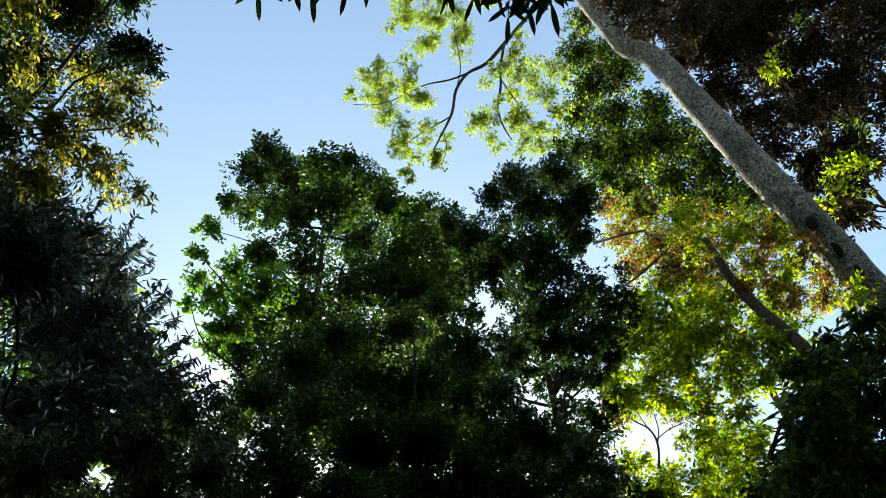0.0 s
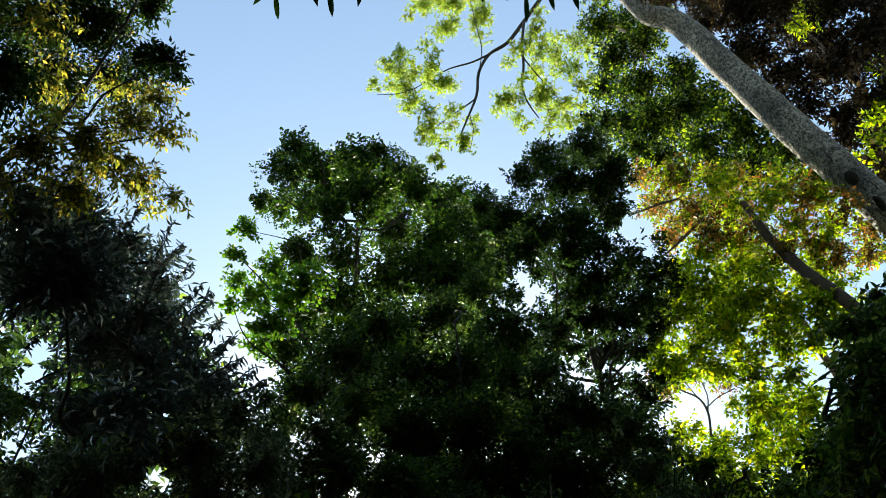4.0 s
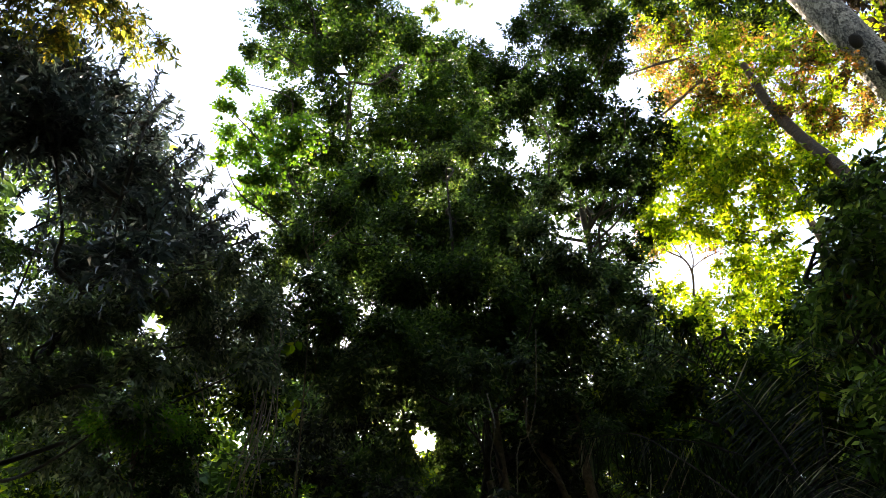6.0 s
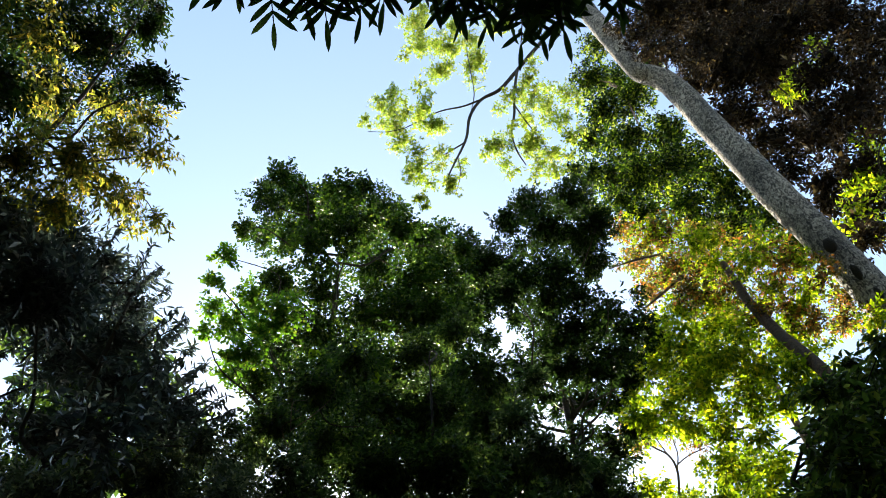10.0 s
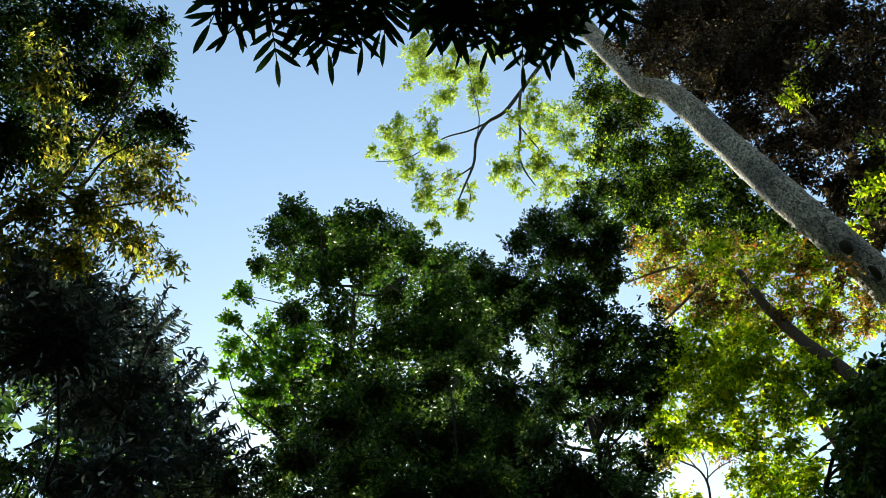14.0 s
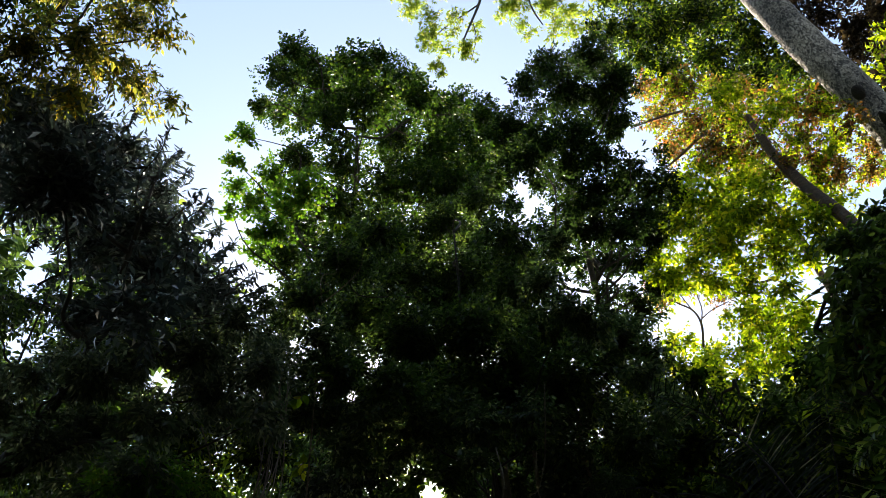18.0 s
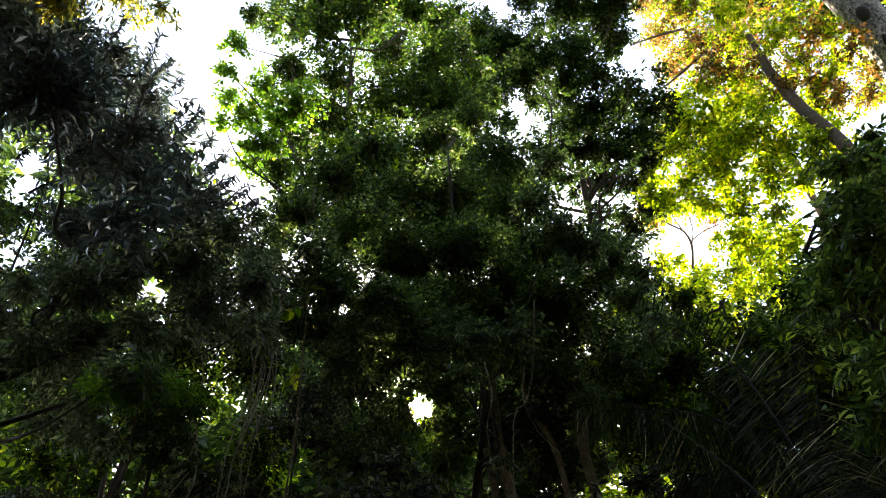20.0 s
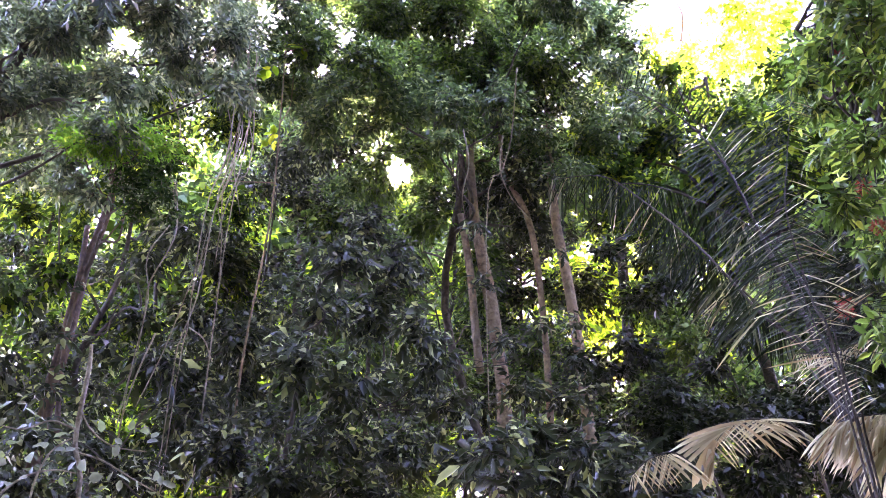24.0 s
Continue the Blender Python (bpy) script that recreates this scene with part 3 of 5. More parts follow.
# Dark bark on these limbs paints their backlit silhouette.
limbs(big, [course([(30.42, 71.04, 0.33), (24.60, 70.25, 0.29), (19.78, 69.38, 0.27), (15.53, 68.41, 0.26), (11.74, 67.43, 0.25), (8.43, 67.02, 0.22), (6.15, 66.01, 0.20), (5.19, 64.56, 0.18), (3.05, 62.93, 0.13), (1.28, 61.45, 0.09)], 11.6, 12.4),
            course([(15.53, 68.41, 0.20), (14.06, 66.98, 0.18), (13.39, 65.72, 0.18), (12.35, 64.49, 0.15), (12.59, 63.25, 0.12), (13.46, 62.17, 0.07)], 11.8, 12.5),
            course([(8.43, 67.02, 0.14), (5.18, 66.72, 0.13), (1.35, 66.51, 0.10), (-1.74, 65.95, 0.09), (-4.60, 65.34, 0.06)], 11.9, 12.5),
            course([(13.67, 66.26, 0.10), (14.81, 65.09, 0.09), (16.27, 63.71, 0.07), (17.37, 62.33, 0.06)], 11.9, 12.5),
            course([(5.15, 64.37, 0.12), (2.29, 63.74, 0.10), (-0.54, 63.05, 0.07), (-3.37, 61.92, 0.06)], 12.1, 12.5),
            course([(6.15, 66.01, 0.07), (7.30, 67.44, 0.07), (7.11, 69.10, 0.06), (6.78, 70.74, 0.05)], 12.0, 12.4),
            course([(3.70, 63.40, 0.07), (3.95, 62.26, 0.06), (2.97, 60.85, 0.05)], 12.2, 12.5),
            course([(-4.60, 65.34, 0.06), (-7.24, 65.02, 0.05), (-10.31, 64.88, 0.04)], 12.4, 12.6)], BARK_DARK, 25)
# Knot holes are raised lumps; near-black colour gives their inner shade.
HOLLOW_SHADE = bark_material("hollow_shade", (0.006, 0.005, 0.004), (0.02, 0.015, 0.01), (0.012, 0.01, 0.008), 12.0)
for az, el, level, size, tall in ((40.81, 49.42, 13.46, 0.14, 1.3), (41.25, 47.26, 13.64, 0.085, 2.4), (41.63, 45.51, 13.84, 0.065, 2.4)):
    c = spot(az, el, level)
    to_eye = (EYE - c).normalized()
    bm = bmesh.new()
    bmesh.ops.create_icosphere(bm, subdivisions=2, radius=size)
    for w in bm.verts:
        w.co *= 1 + 0.18 * noise.noise(w.co * 20)
        w.co.z *= tall
    bmesh.ops.transform(bm, matrix=to_eye.to_track_quat("X", "Z").to_matrix().to_4x4() @ Matrix.Diagonal((0.35, 1, 1, 1)), verts=bm.verts)
    knot = bpy.data.meshes.new("knot_hole")
    bm.to_mesh(knot)
    bm.free()
    knot.materials.append(HOLLOW_SHADE)
    ob = part("knot_hole", smooth(knot), big, "raised knot hole in the bark, its inner shade put into the colour")
    ob.location = c - big.location
rng = np.random.default_rng(22)
lv, lf, tv, tf = sprays(at_level([(-0.8, 71.5, 1.4), (6.4, 71.6, 1.5), (-3.2, 70.4, 0.9), (9.7, 69.5, 1.4), (3.1, 69.2, 1.4), (-7.3, 66.7, 1.4), (-10.4, 65.5, 0.7), (-5.4, 65.2, 1.4), (-1.5, 67.1, 1.2), (1, 65.5, 1.4), (-7.4, 67.6, 0.8), (-0.3, 63.2, 1.4), (-3.7, 62.2, 1.2), (1, 61.3, 1.1), (-1.4, 60.6, 0.8), (3.9, 62.9, 0.8), (13.5, 66, 1.2), (10.2, 63.7, 1.2), (14, 64, 1.4), (15.9, 61.7, 1.2), (16.7, 65.2, 1.4), (19.8, 63.5, 1.2), (17.9, 62.2, 1.1), (10.8, 62.2, 0.8), (13.5, 71.4, 1.1), (21.3, 66, 1.5), (-3, 72.6, 0.9), (17.1, 67.9, 1.1)], 12.3, rng, 0.1), rng, 3.0, 0.08, 0.046, per=8, gaps=0.34, droop=0.4, core=0.0, bunch=6)
part("crown", mesh_of("crown", lv - np.array(big.location), lf, LEAF_AIRY), big, kind="stuff")
part("branchwork", mesh_of("branchwork", tv - np.array(big.location), tf, BARK_BROWN), big, kind="stuff")
lv, lf, tv, tf = sprays(at_level([(35.7, 67.2, 1), (36, 65.9, 0.7), (34.3, 68.3, 0.8), (36.6, 68.4, 0.7), (37.4, 65.8, 0.6)], 10.7, rng, 0.03), rng, 3.4, 0.105, 0.05, per=6, gaps=0.3, core=0.4)
part("creeper", mesh_of("creeper", lv - np.array(big.location), lf, LEAF_PLUM), big, "reddish brown creeper leaves on the bark", kind="stuff")
tree("plum_tree", "shaded tree with dark brownish purple leaves", "tree",
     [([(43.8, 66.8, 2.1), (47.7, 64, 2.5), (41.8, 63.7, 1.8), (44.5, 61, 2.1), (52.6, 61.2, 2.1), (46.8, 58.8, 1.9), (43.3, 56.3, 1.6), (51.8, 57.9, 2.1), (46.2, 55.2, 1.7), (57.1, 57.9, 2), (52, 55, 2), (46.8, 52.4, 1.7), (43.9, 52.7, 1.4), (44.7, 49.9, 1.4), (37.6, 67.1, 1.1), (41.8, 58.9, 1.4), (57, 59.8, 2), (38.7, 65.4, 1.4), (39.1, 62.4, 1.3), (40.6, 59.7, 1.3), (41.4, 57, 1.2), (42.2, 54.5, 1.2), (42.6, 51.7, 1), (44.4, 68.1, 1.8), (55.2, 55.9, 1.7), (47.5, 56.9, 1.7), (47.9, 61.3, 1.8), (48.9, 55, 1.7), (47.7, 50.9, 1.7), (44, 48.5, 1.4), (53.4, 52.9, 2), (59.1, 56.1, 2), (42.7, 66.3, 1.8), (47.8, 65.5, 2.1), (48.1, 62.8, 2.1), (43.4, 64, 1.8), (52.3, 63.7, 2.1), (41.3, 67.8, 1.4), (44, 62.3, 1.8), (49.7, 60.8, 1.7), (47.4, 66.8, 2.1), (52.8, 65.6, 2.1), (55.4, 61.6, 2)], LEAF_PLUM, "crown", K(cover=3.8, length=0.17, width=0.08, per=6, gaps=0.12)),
      # Lime leaves stand in for sunlit patches of the plum crown.
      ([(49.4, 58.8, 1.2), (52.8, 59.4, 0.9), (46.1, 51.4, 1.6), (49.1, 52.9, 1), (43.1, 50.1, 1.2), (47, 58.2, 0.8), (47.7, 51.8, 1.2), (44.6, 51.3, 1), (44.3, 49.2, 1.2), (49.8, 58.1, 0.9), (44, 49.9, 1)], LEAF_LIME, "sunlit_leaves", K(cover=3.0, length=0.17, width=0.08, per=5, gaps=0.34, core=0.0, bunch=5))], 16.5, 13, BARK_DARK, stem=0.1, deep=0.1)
tree("side_tree", "green leafy tree beside the pale trunk", "tree",
     [([(30, 67.9, 1.1), (26.6, 66.2, 1.4), (26.5, 63.7, 1.6), (23.2, 62.4, 1.2), (31.2, 63.8, 1.5), (27.4, 61.4, 1.7), (32.6, 60.7, 1.7), (24.1, 59.7, 1.6), (21.4, 60.3, 1.1), (29.1, 58.4, 1.9), (34.1, 58, 1.5), (31.1, 56, 1.8), (35.4, 55.3, 1.5), (34.3, 53.1, 1.4), (37.7, 52.6, 1.3), (26, 56.7, 1.5), (38.5, 50.5, 1.3), (34.8, 64.9, 1.3), (30.4, 65.3, 1.5), (31.9, 58.8, 1.7), (35.5, 56.6, 1.4), (36.2, 53.6, 1.4), (31.9, 54, 1.5), (24.1, 58, 1.3), (20, 58.6, 0.9), (19.6, 61.1, 0.6), (27.6, 59.2, 1.5)], LEAF_GREEN, "crown", K(cover=5.0, length=0.165, width=0.08, per=5, gaps=0.2, core=1.0, inner=1.4))], 18.0, 14, BARK_BROWN, stem=0.12, deep=0.1)
rust = stem_tree("rust_tree", "leaning brown trunk with orange and green leaves", "tree", [course([(34.76, 42.13, 0.83), (34.08, 43.96, 0.81), (33.28, 45.36, 0.78), (32.62, 46.67, 0.73), (31.77, 48.95, 0.62), (31.65, 49.98, 0.51), (31.4, 51.64, 0.4)], 13.2, 13.9)], BARK_RED, 23)
rng = np.random.default_rng(24)
for plan, mat in (([(23.3, 56.2, 1.1), (26.5, 54.9, 1.7), (29.4, 53.6, 1.5), (23.4, 54.1, 1.3), (25.4, 52.4, 1.4), (30.2, 51.7, 1.7), (33.6, 51.2, 1.5), (36.7, 50, 1.3), (34.3, 48.9, 1.5), (36.8, 47.8, 1.3), (38.1, 45.1, 1.2), (35.8, 45.8, 1.2), (30.1, 48.8, 1.4), (27.2, 51, 1.5), (31.7, 53.2, 1.5), (35.6, 51.3, 1.4), (27.2, 52.6, 1.3), (31.3, 50.1, 1.4), (34.8, 47, 1.3), (32.1, 47.7, 1.3), (28.3, 49.5, 1.3), (23.3, 51.7, 1.1), (39.4, 46.4, 1.3), (40.3, 44.4, 1.3), (38.9, 48.2, 1.1), (37.9, 49.4, 1.0)], LEAF_RUST), ([(23.3, 56.2, 1.1), (26.5, 54.9, 1.7), (29.4, 53.6, 1.5), (23.4, 54.1, 1.3), (25.4, 52.4, 1.4), (30.2, 51.7, 1.7), (33.6, 51.2, 1.5), (36.7, 50, 1.3), (34.3, 48.9, 1.5), (36.8, 47.8, 1.3), (38.1, 45.1, 1.2), (35.8, 45.8, 1.2), (30.1, 48.8, 1.4), (27.2, 51, 1.5), (31.7, 53.2, 1.5), (35.6, 51.3, 1.4), (27.2, 52.6, 1.3), (31.3, 50.1, 1.4), (34.8, 47, 1.3), (32.1, 47.7, 1.3), (28.3, 49.5, 1.3), (23.3, 51.7, 1.1), (39.4, 46.4, 1.3), (40.3, 44.4, 1.3), (38.9, 48.2, 1.1), (37.9, 49.4, 1.0)], LEAF_LIME)):
    lv, lf, tv, tf = sprays(at_level(plan, 14.6, rng, 0.1), rng, 2.2, 0.1, 0.05, per=5, gaps=0.28, core=0.2)
    part("crown", mesh_of("crown", lv - np.array(rust.location), lf, mat), rust, kind="stuff")
    part("branchwork", mesh_of("branchwork", tv - np.array(rust.location), tf, BARK_BROWN), rust, kind="stuff")
tree("lime_tree", "sunlit yellow-green leafy tree", "tree",
     [([(25.6, 49.9, 1.5), (27.7, 48, 1.7), (24.5, 47.5, 1.7), (28.5, 46.2, 1.6), (21.2, 46.8, 1.5), (24.5, 45.1, 1.7), (28.6, 44.2, 1.5), (32.4, 45.6, 1.3), (21.4, 44.4, 1.4), (18.8, 45.5, 1.2), (25.6, 42.9, 1.4), (18.9, 43.7, 1.1), (22.8, 42.4, 0.9), (28.1, 42.1, 0.9), (32.5, 43.9, 1.3), (22.9, 49.4, 1.3), (26.7, 46, 1.6), (30.6, 44.7, 1.4), (23.4, 45.8, 1.7), (19.1, 46.9, 1), (30, 47.3, 1.4), (26.1, 46.6, 1.7), (23, 47.9, 1.5), (24.5, 43.6, 1.3), (28.3, 43.2, 1.3), (33.7, 45.8, 1.4), (34.2, 44.1, 1.4), (19.3, 43.5, 1.2), (22, 42.8, 1.3), (24.8, 41.7, 1.2), (27.6, 40.8, 1.2), (30.7, 42.3, 1.4), (24.6, 39.9, 1.3), (27.5, 38.7, 1.6), (32.7, 42.3, 1.4), (18.3, 44.4, 0.9)], LEAF_LIME, "crown", K(cover=3.8, length=0.125, width=0.064, per=6, gaps=0.18, core=0.4))], 14.2, 15, BARK_DARK, foot=(9.2, 12.6), axis=(8.7, 12.4), stem=0.05, limb_share=0.3, deep=0.06)
far_one = tree("far_tree", "distant sunlit green tree behind the clearing", "tree",
     [([(17.9, 42.8, 1), (18.6, 39.8, 0.8), (24.2, 40.2, 1.3), (25.1, 39, 1.3), (27.7, 39.2, 0.9), (25.8, 37.6, 1.1), (19.7, 37.2, 1.6), (22.8, 36.9, 1.4), (17.8, 38.2, 1.5), (25.2, 35.4, 1.3), (20, 35.5, 1.5), (22.6, 34.2, 1.6), (17.8, 35.6, 1.5), (15.5, 37.1, 1.5), (22.5, 40.6, 0.7), (20.1, 38.3, 1.3), (22.9, 38.2, 1.3), (24.5, 36.7, 1.4), (27.1, 36.7, 1.4), (17.4, 39.8, 0.9), (21.5, 35.9, 1.4), (25.9, 34.1, 1.4)], LEAF_LIME, "crown", K(cover=4.4, length=0.13, width=0.07, gaps=0.28, core=0.5)),
      ([(17.2, 43.6, 0.9), (18.5, 43.1, 0.9), (20.2, 43.4, 0.9), (17.6, 42.6, 0.9), (21.2, 42.8, 0.9), (22.5, 41.7, 0.9)], LEAF_RUST, "thin_crown", K(cover=1.7, length=0.085, width=0.042, per=5, gaps=0.3, core=0.0))], 18.0, 16, BARK_DARK, foot=(11.5, 16.5), axis=(11.2, 16.2), stem=0.12, limb_share=0.2)
limbs(far_one, [course(q, 16.4) for q in (
    [(19.86, 39.05, 0.16), (20.30, 40.48, 0.16), (19.96, 41.51, 0.13), (18.77, 42.34, 0.10), (17.66, 43.51, 0.07), (16.55, 44.06, 0.07)],
    [(20.30, 40.48, 0.11), (20.74, 41.35, 0.08), (20.77, 42.30, 0.07), (20.86, 43.52, 0.07)],
    [(19.96, 41.51, 0.08), (19.47, 42.58, 0.07), (19.19, 43.72, 0.07)],
    [(20.41, 40.77, 0.08), (21.54, 41.13, 0.07), (23.08, 41.31, 0.07)],
    [(18.77, 42.34, 0.07), (17.87, 42.66, 0.07), (16.79, 42.79, 0.07)],
    [(20.77, 42.30, 0.07), (20.12, 43.21, 0.07), (20.02, 44.01, 0.07)],
    [(28.44, 39.16, 0.16), (27.94, 40.45, 0.16), (27.32, 41.56, 0.16), (25.98, 41.78, 0.16), (24.36, 42.52, 0.12), (23.10, 43.61, 0.07)],
    [(27.32, 41.56, 0.12), (27.89, 42.20, 0.08), (28.88, 42.68, 0.07)],
    [(25.98, 41.78, 0.08), (25.41, 42.63, 0.07), (25.56, 43.45, 0.07)])], BARK_BROWN, 300)
limbs(rust, [course(q, 13.2) for q in ([(27.33, 52, 0.22), (24.23, 51.28, 0.18), (21.69, 50.76, 0.11), (19.23, 50.75, 0.07)], [(26.2, 53.77, 0.18), (23.03, 54.02, 0.15), (20.01, 54.02, 0.07)])], BARK_BROWN, 310)
tree("overhanging_tree", "dark leaning tree, golden light put into the colour of its hanging leaves", "tree",
     [([(-62.3, 61.8, 2.7), (-58.3, 64.7, 2.4), (-52.5, 65.9, 2.1), (-46.6, 64.9, 1.4), (-50.1, 67.8, 0.9), (-47.1, 66.3, 0.8), (-43.2, 62.1, 1.6), (-50.7, 62.4, 2.4), (-55.4, 60.2, 2.7), (-40.9, 62.8, 1.1), (-39.1, 62.3, 0.7), (-62.6, 58.3, 2.6), (-55.9, 54.6, 2.7), (-45, 59.7, 2), (-49.9, 57.7, 2.4), (-53.7, 56.8, 1.7)], LEAF_BLACK_SHADE, "crown", K(cover=5.0, length=0.1, width=0.036, per=6, gaps=0.28, droop=0.6, inner=1.4)),
      ([(-39.4, 60.3, 1.3), (-40.9, 58.2, 1.5), (-36.7, 58.6, 1.1), (-43.9, 55.8, 2.1), (-47.6, 53.9, 2.1), (-39.8, 55.2, 1.8), (-36.7, 55.3, 1.3), (-42.4, 52.6, 1.8), (-33, 55.1, 0.7), (-45.6, 51, 1.7), (-34.7, 53.9, 0.7), (-31.2, 54.7, 0.4), (-49.9, 50.7, 2.3)], LEAF_GOLD_LIT, "lower_crown", K(cover=4.4, length=0.09, width=0.032, per=6, gaps=0.34, droop=0.6, core=0.5)),
      # Golden leaves scattered through the dark crown as painted sunlight.
      ([(-50.7, 62.4, 2.2), (-55.4, 60.2, 2.4), (-55.9, 54.6, 2.5), (-49.9, 57.7, 2.2), (-53.7, 56.8, 1.9), (-45, 59.7, 1.7), (-41.2, 60.4, 1.3), (-58.5, 63, 2)], LEAF_GOLD_LIT, "sunlit_leaves", K(cover=1.4, length=0.09, width=0.032, per=6, gaps=0.3, droop=0.6, core=0.0))],
     6.2, 17, BARK_DARK, foot=(-6.0, 4.6), stem=0.06, limb_share=0.3)
feathery = tree("feathery_tree", "dark tree with long grey-green feathery leaves", "tree",
     [([(-42.4, 49, 2.4), (-38.8, 50.7, 2.1), (-41.5, 45.9, 1.7), (-37.5, 47.6, 2.4), (-34.3, 49.3, 2), (-35.5, 51.3, 1.1), (-31, 49.4, 1.4), (-31.2, 47.1, 2), (-28.7, 47.3, 1.2), (-27.2, 46.3, 1), (-25.6, 45.3, 1.2), (-29.1, 44.2, 2.3), (-34.4, 44.8, 2.6), (-23.2, 44.2, 1.1), (-24.6, 43, 2), (-29.1, 41.4, 2.6), (-33.3, 40.1, 1.7), (-21.3, 43.3, 0.7), (-31.3, 51.2, 0.6), (-44.7, 45.8, 2), (-44.7, 50.1, 2.1), (-42, 51.6, 1.9), (-43.5, 47.8, 2), (-40.2, 49, 2.1), (-37.1, 50, 1.8), (-40.4, 46.6, 2.1)], LEAF_GREY, "crown", K(cover=5.4, length=0.15, width=0.038, per=9, gaps=0.29, droop=0.1, core=1.5, inner=1.2)),
      ([(-34.9, 36.1, 1.5), (-31.2, 37.1, 2.6), (-27.5, 38.7, 2.3), (-23.9, 40.1, 2.4), (-20.7, 42.5, 1.7), (-21.7, 37.5, 2.4), (-25.5, 35.4, 2.3), (-29.9, 33.8, 2.3), (-18, 39.5, 1.7), (-32.8, 32.4, 1.9), (-36.1, 33.6, 2), (-17.4, 36.6, 1.7), (-26.1, 32.4, 1.9), (-28.6, 30.5, 1.6)], LEAF_SAGE, "lower_crown", K(cover=4.2, length=0.08, width=0.028, per=7, gaps=0.32, droop=0.5, core=1.0, inner=1.3, small=False))],
     7.4, 18, BARK_DARK, foot=(-6.0, 6.2), stem=0.08)
shoots = [((-32.54, 48.10), (-32.07, 53.50)),
          ((-31.79, 49.64), (-30.18, 52.55)),
          ((-31.44, 48.02), (-28.61, 51.60)),
          ((-29.19, 47.46), (-27.16, 50.41)),
          ((-28.09, 46.58), (-25.61, 49.49)),
          ((-26.46, 45.81), (-24.27, 48.54)),
          ((-27.69, 47.43), (-26.14, 50.06)),
          ((-25.32, 44.90), (-22.66, 47.63)),
          ((-24.17, 44.56), (-21.42, 46.39)),
          ((-22.43, 43.94), (-19.95, 45.94)),
          ((-21.16, 43.96), (-18.70, 45.29)),
          ((-36.31, 51.94), (-35.47, 54.50)),
          ((-35.74, 49.43), (-33.33, 51.31)),
          ((-36.66, 47.59), (-34.08, 49.37)),
          ((-28.78, 45.27), (-25.93, 47.06)),
          ((-31.35, 45.37), (-28.81, 47.55)),
          ((-37.14, 43.60), (-35.91, 45.54)),
          ((-37.18, 41.33), (-35.02, 43.16)),
          ((-39.04, 42.94), (-38.20, 44.95)),
          ((-26.39, 43.16), (-23.45, 44.70))]
rng = np.random.default_rng(92)
for (a, e), (a2, e2) in shoots:
    d = rng.uniform(6.7, 7.3)
    foot, tip = np.array(spot(a, e, d)), np.array(spot(a2, e2, d * rng.uniform(0.96, 1.04)))
    v, f = tube(wobble(foot, tip, rng, 0.08, 4), [0.014, 0.01, 0.007, 0.003], 5)
    shoot = part("shoot", smooth(mesh_of("shoot", v - np.array(feathery.location), f, BARK_DARK)), feathery)
    n = int(75 * np.linalg.norm(tip - foot))
    s = rng.random((n, 1)) ** 0.8
    pos = foot + (tip - foot) * s
    way = unit(tip - foot) * 0.25 + rng.normal(0, 0.5, (n, 3)) + np.array([0.15, 0, -0.75])
    v, f = blades(pos, way, rng.normal(size=(n, 3)), rng.uniform(0.08, 0.14, n), rng.uniform(0.02, 0.03, n))
    part("leaves", mesh_of("leaves", v - np.array(feathery.location), f, LEAF_GREY), shoot, kind="stuff")
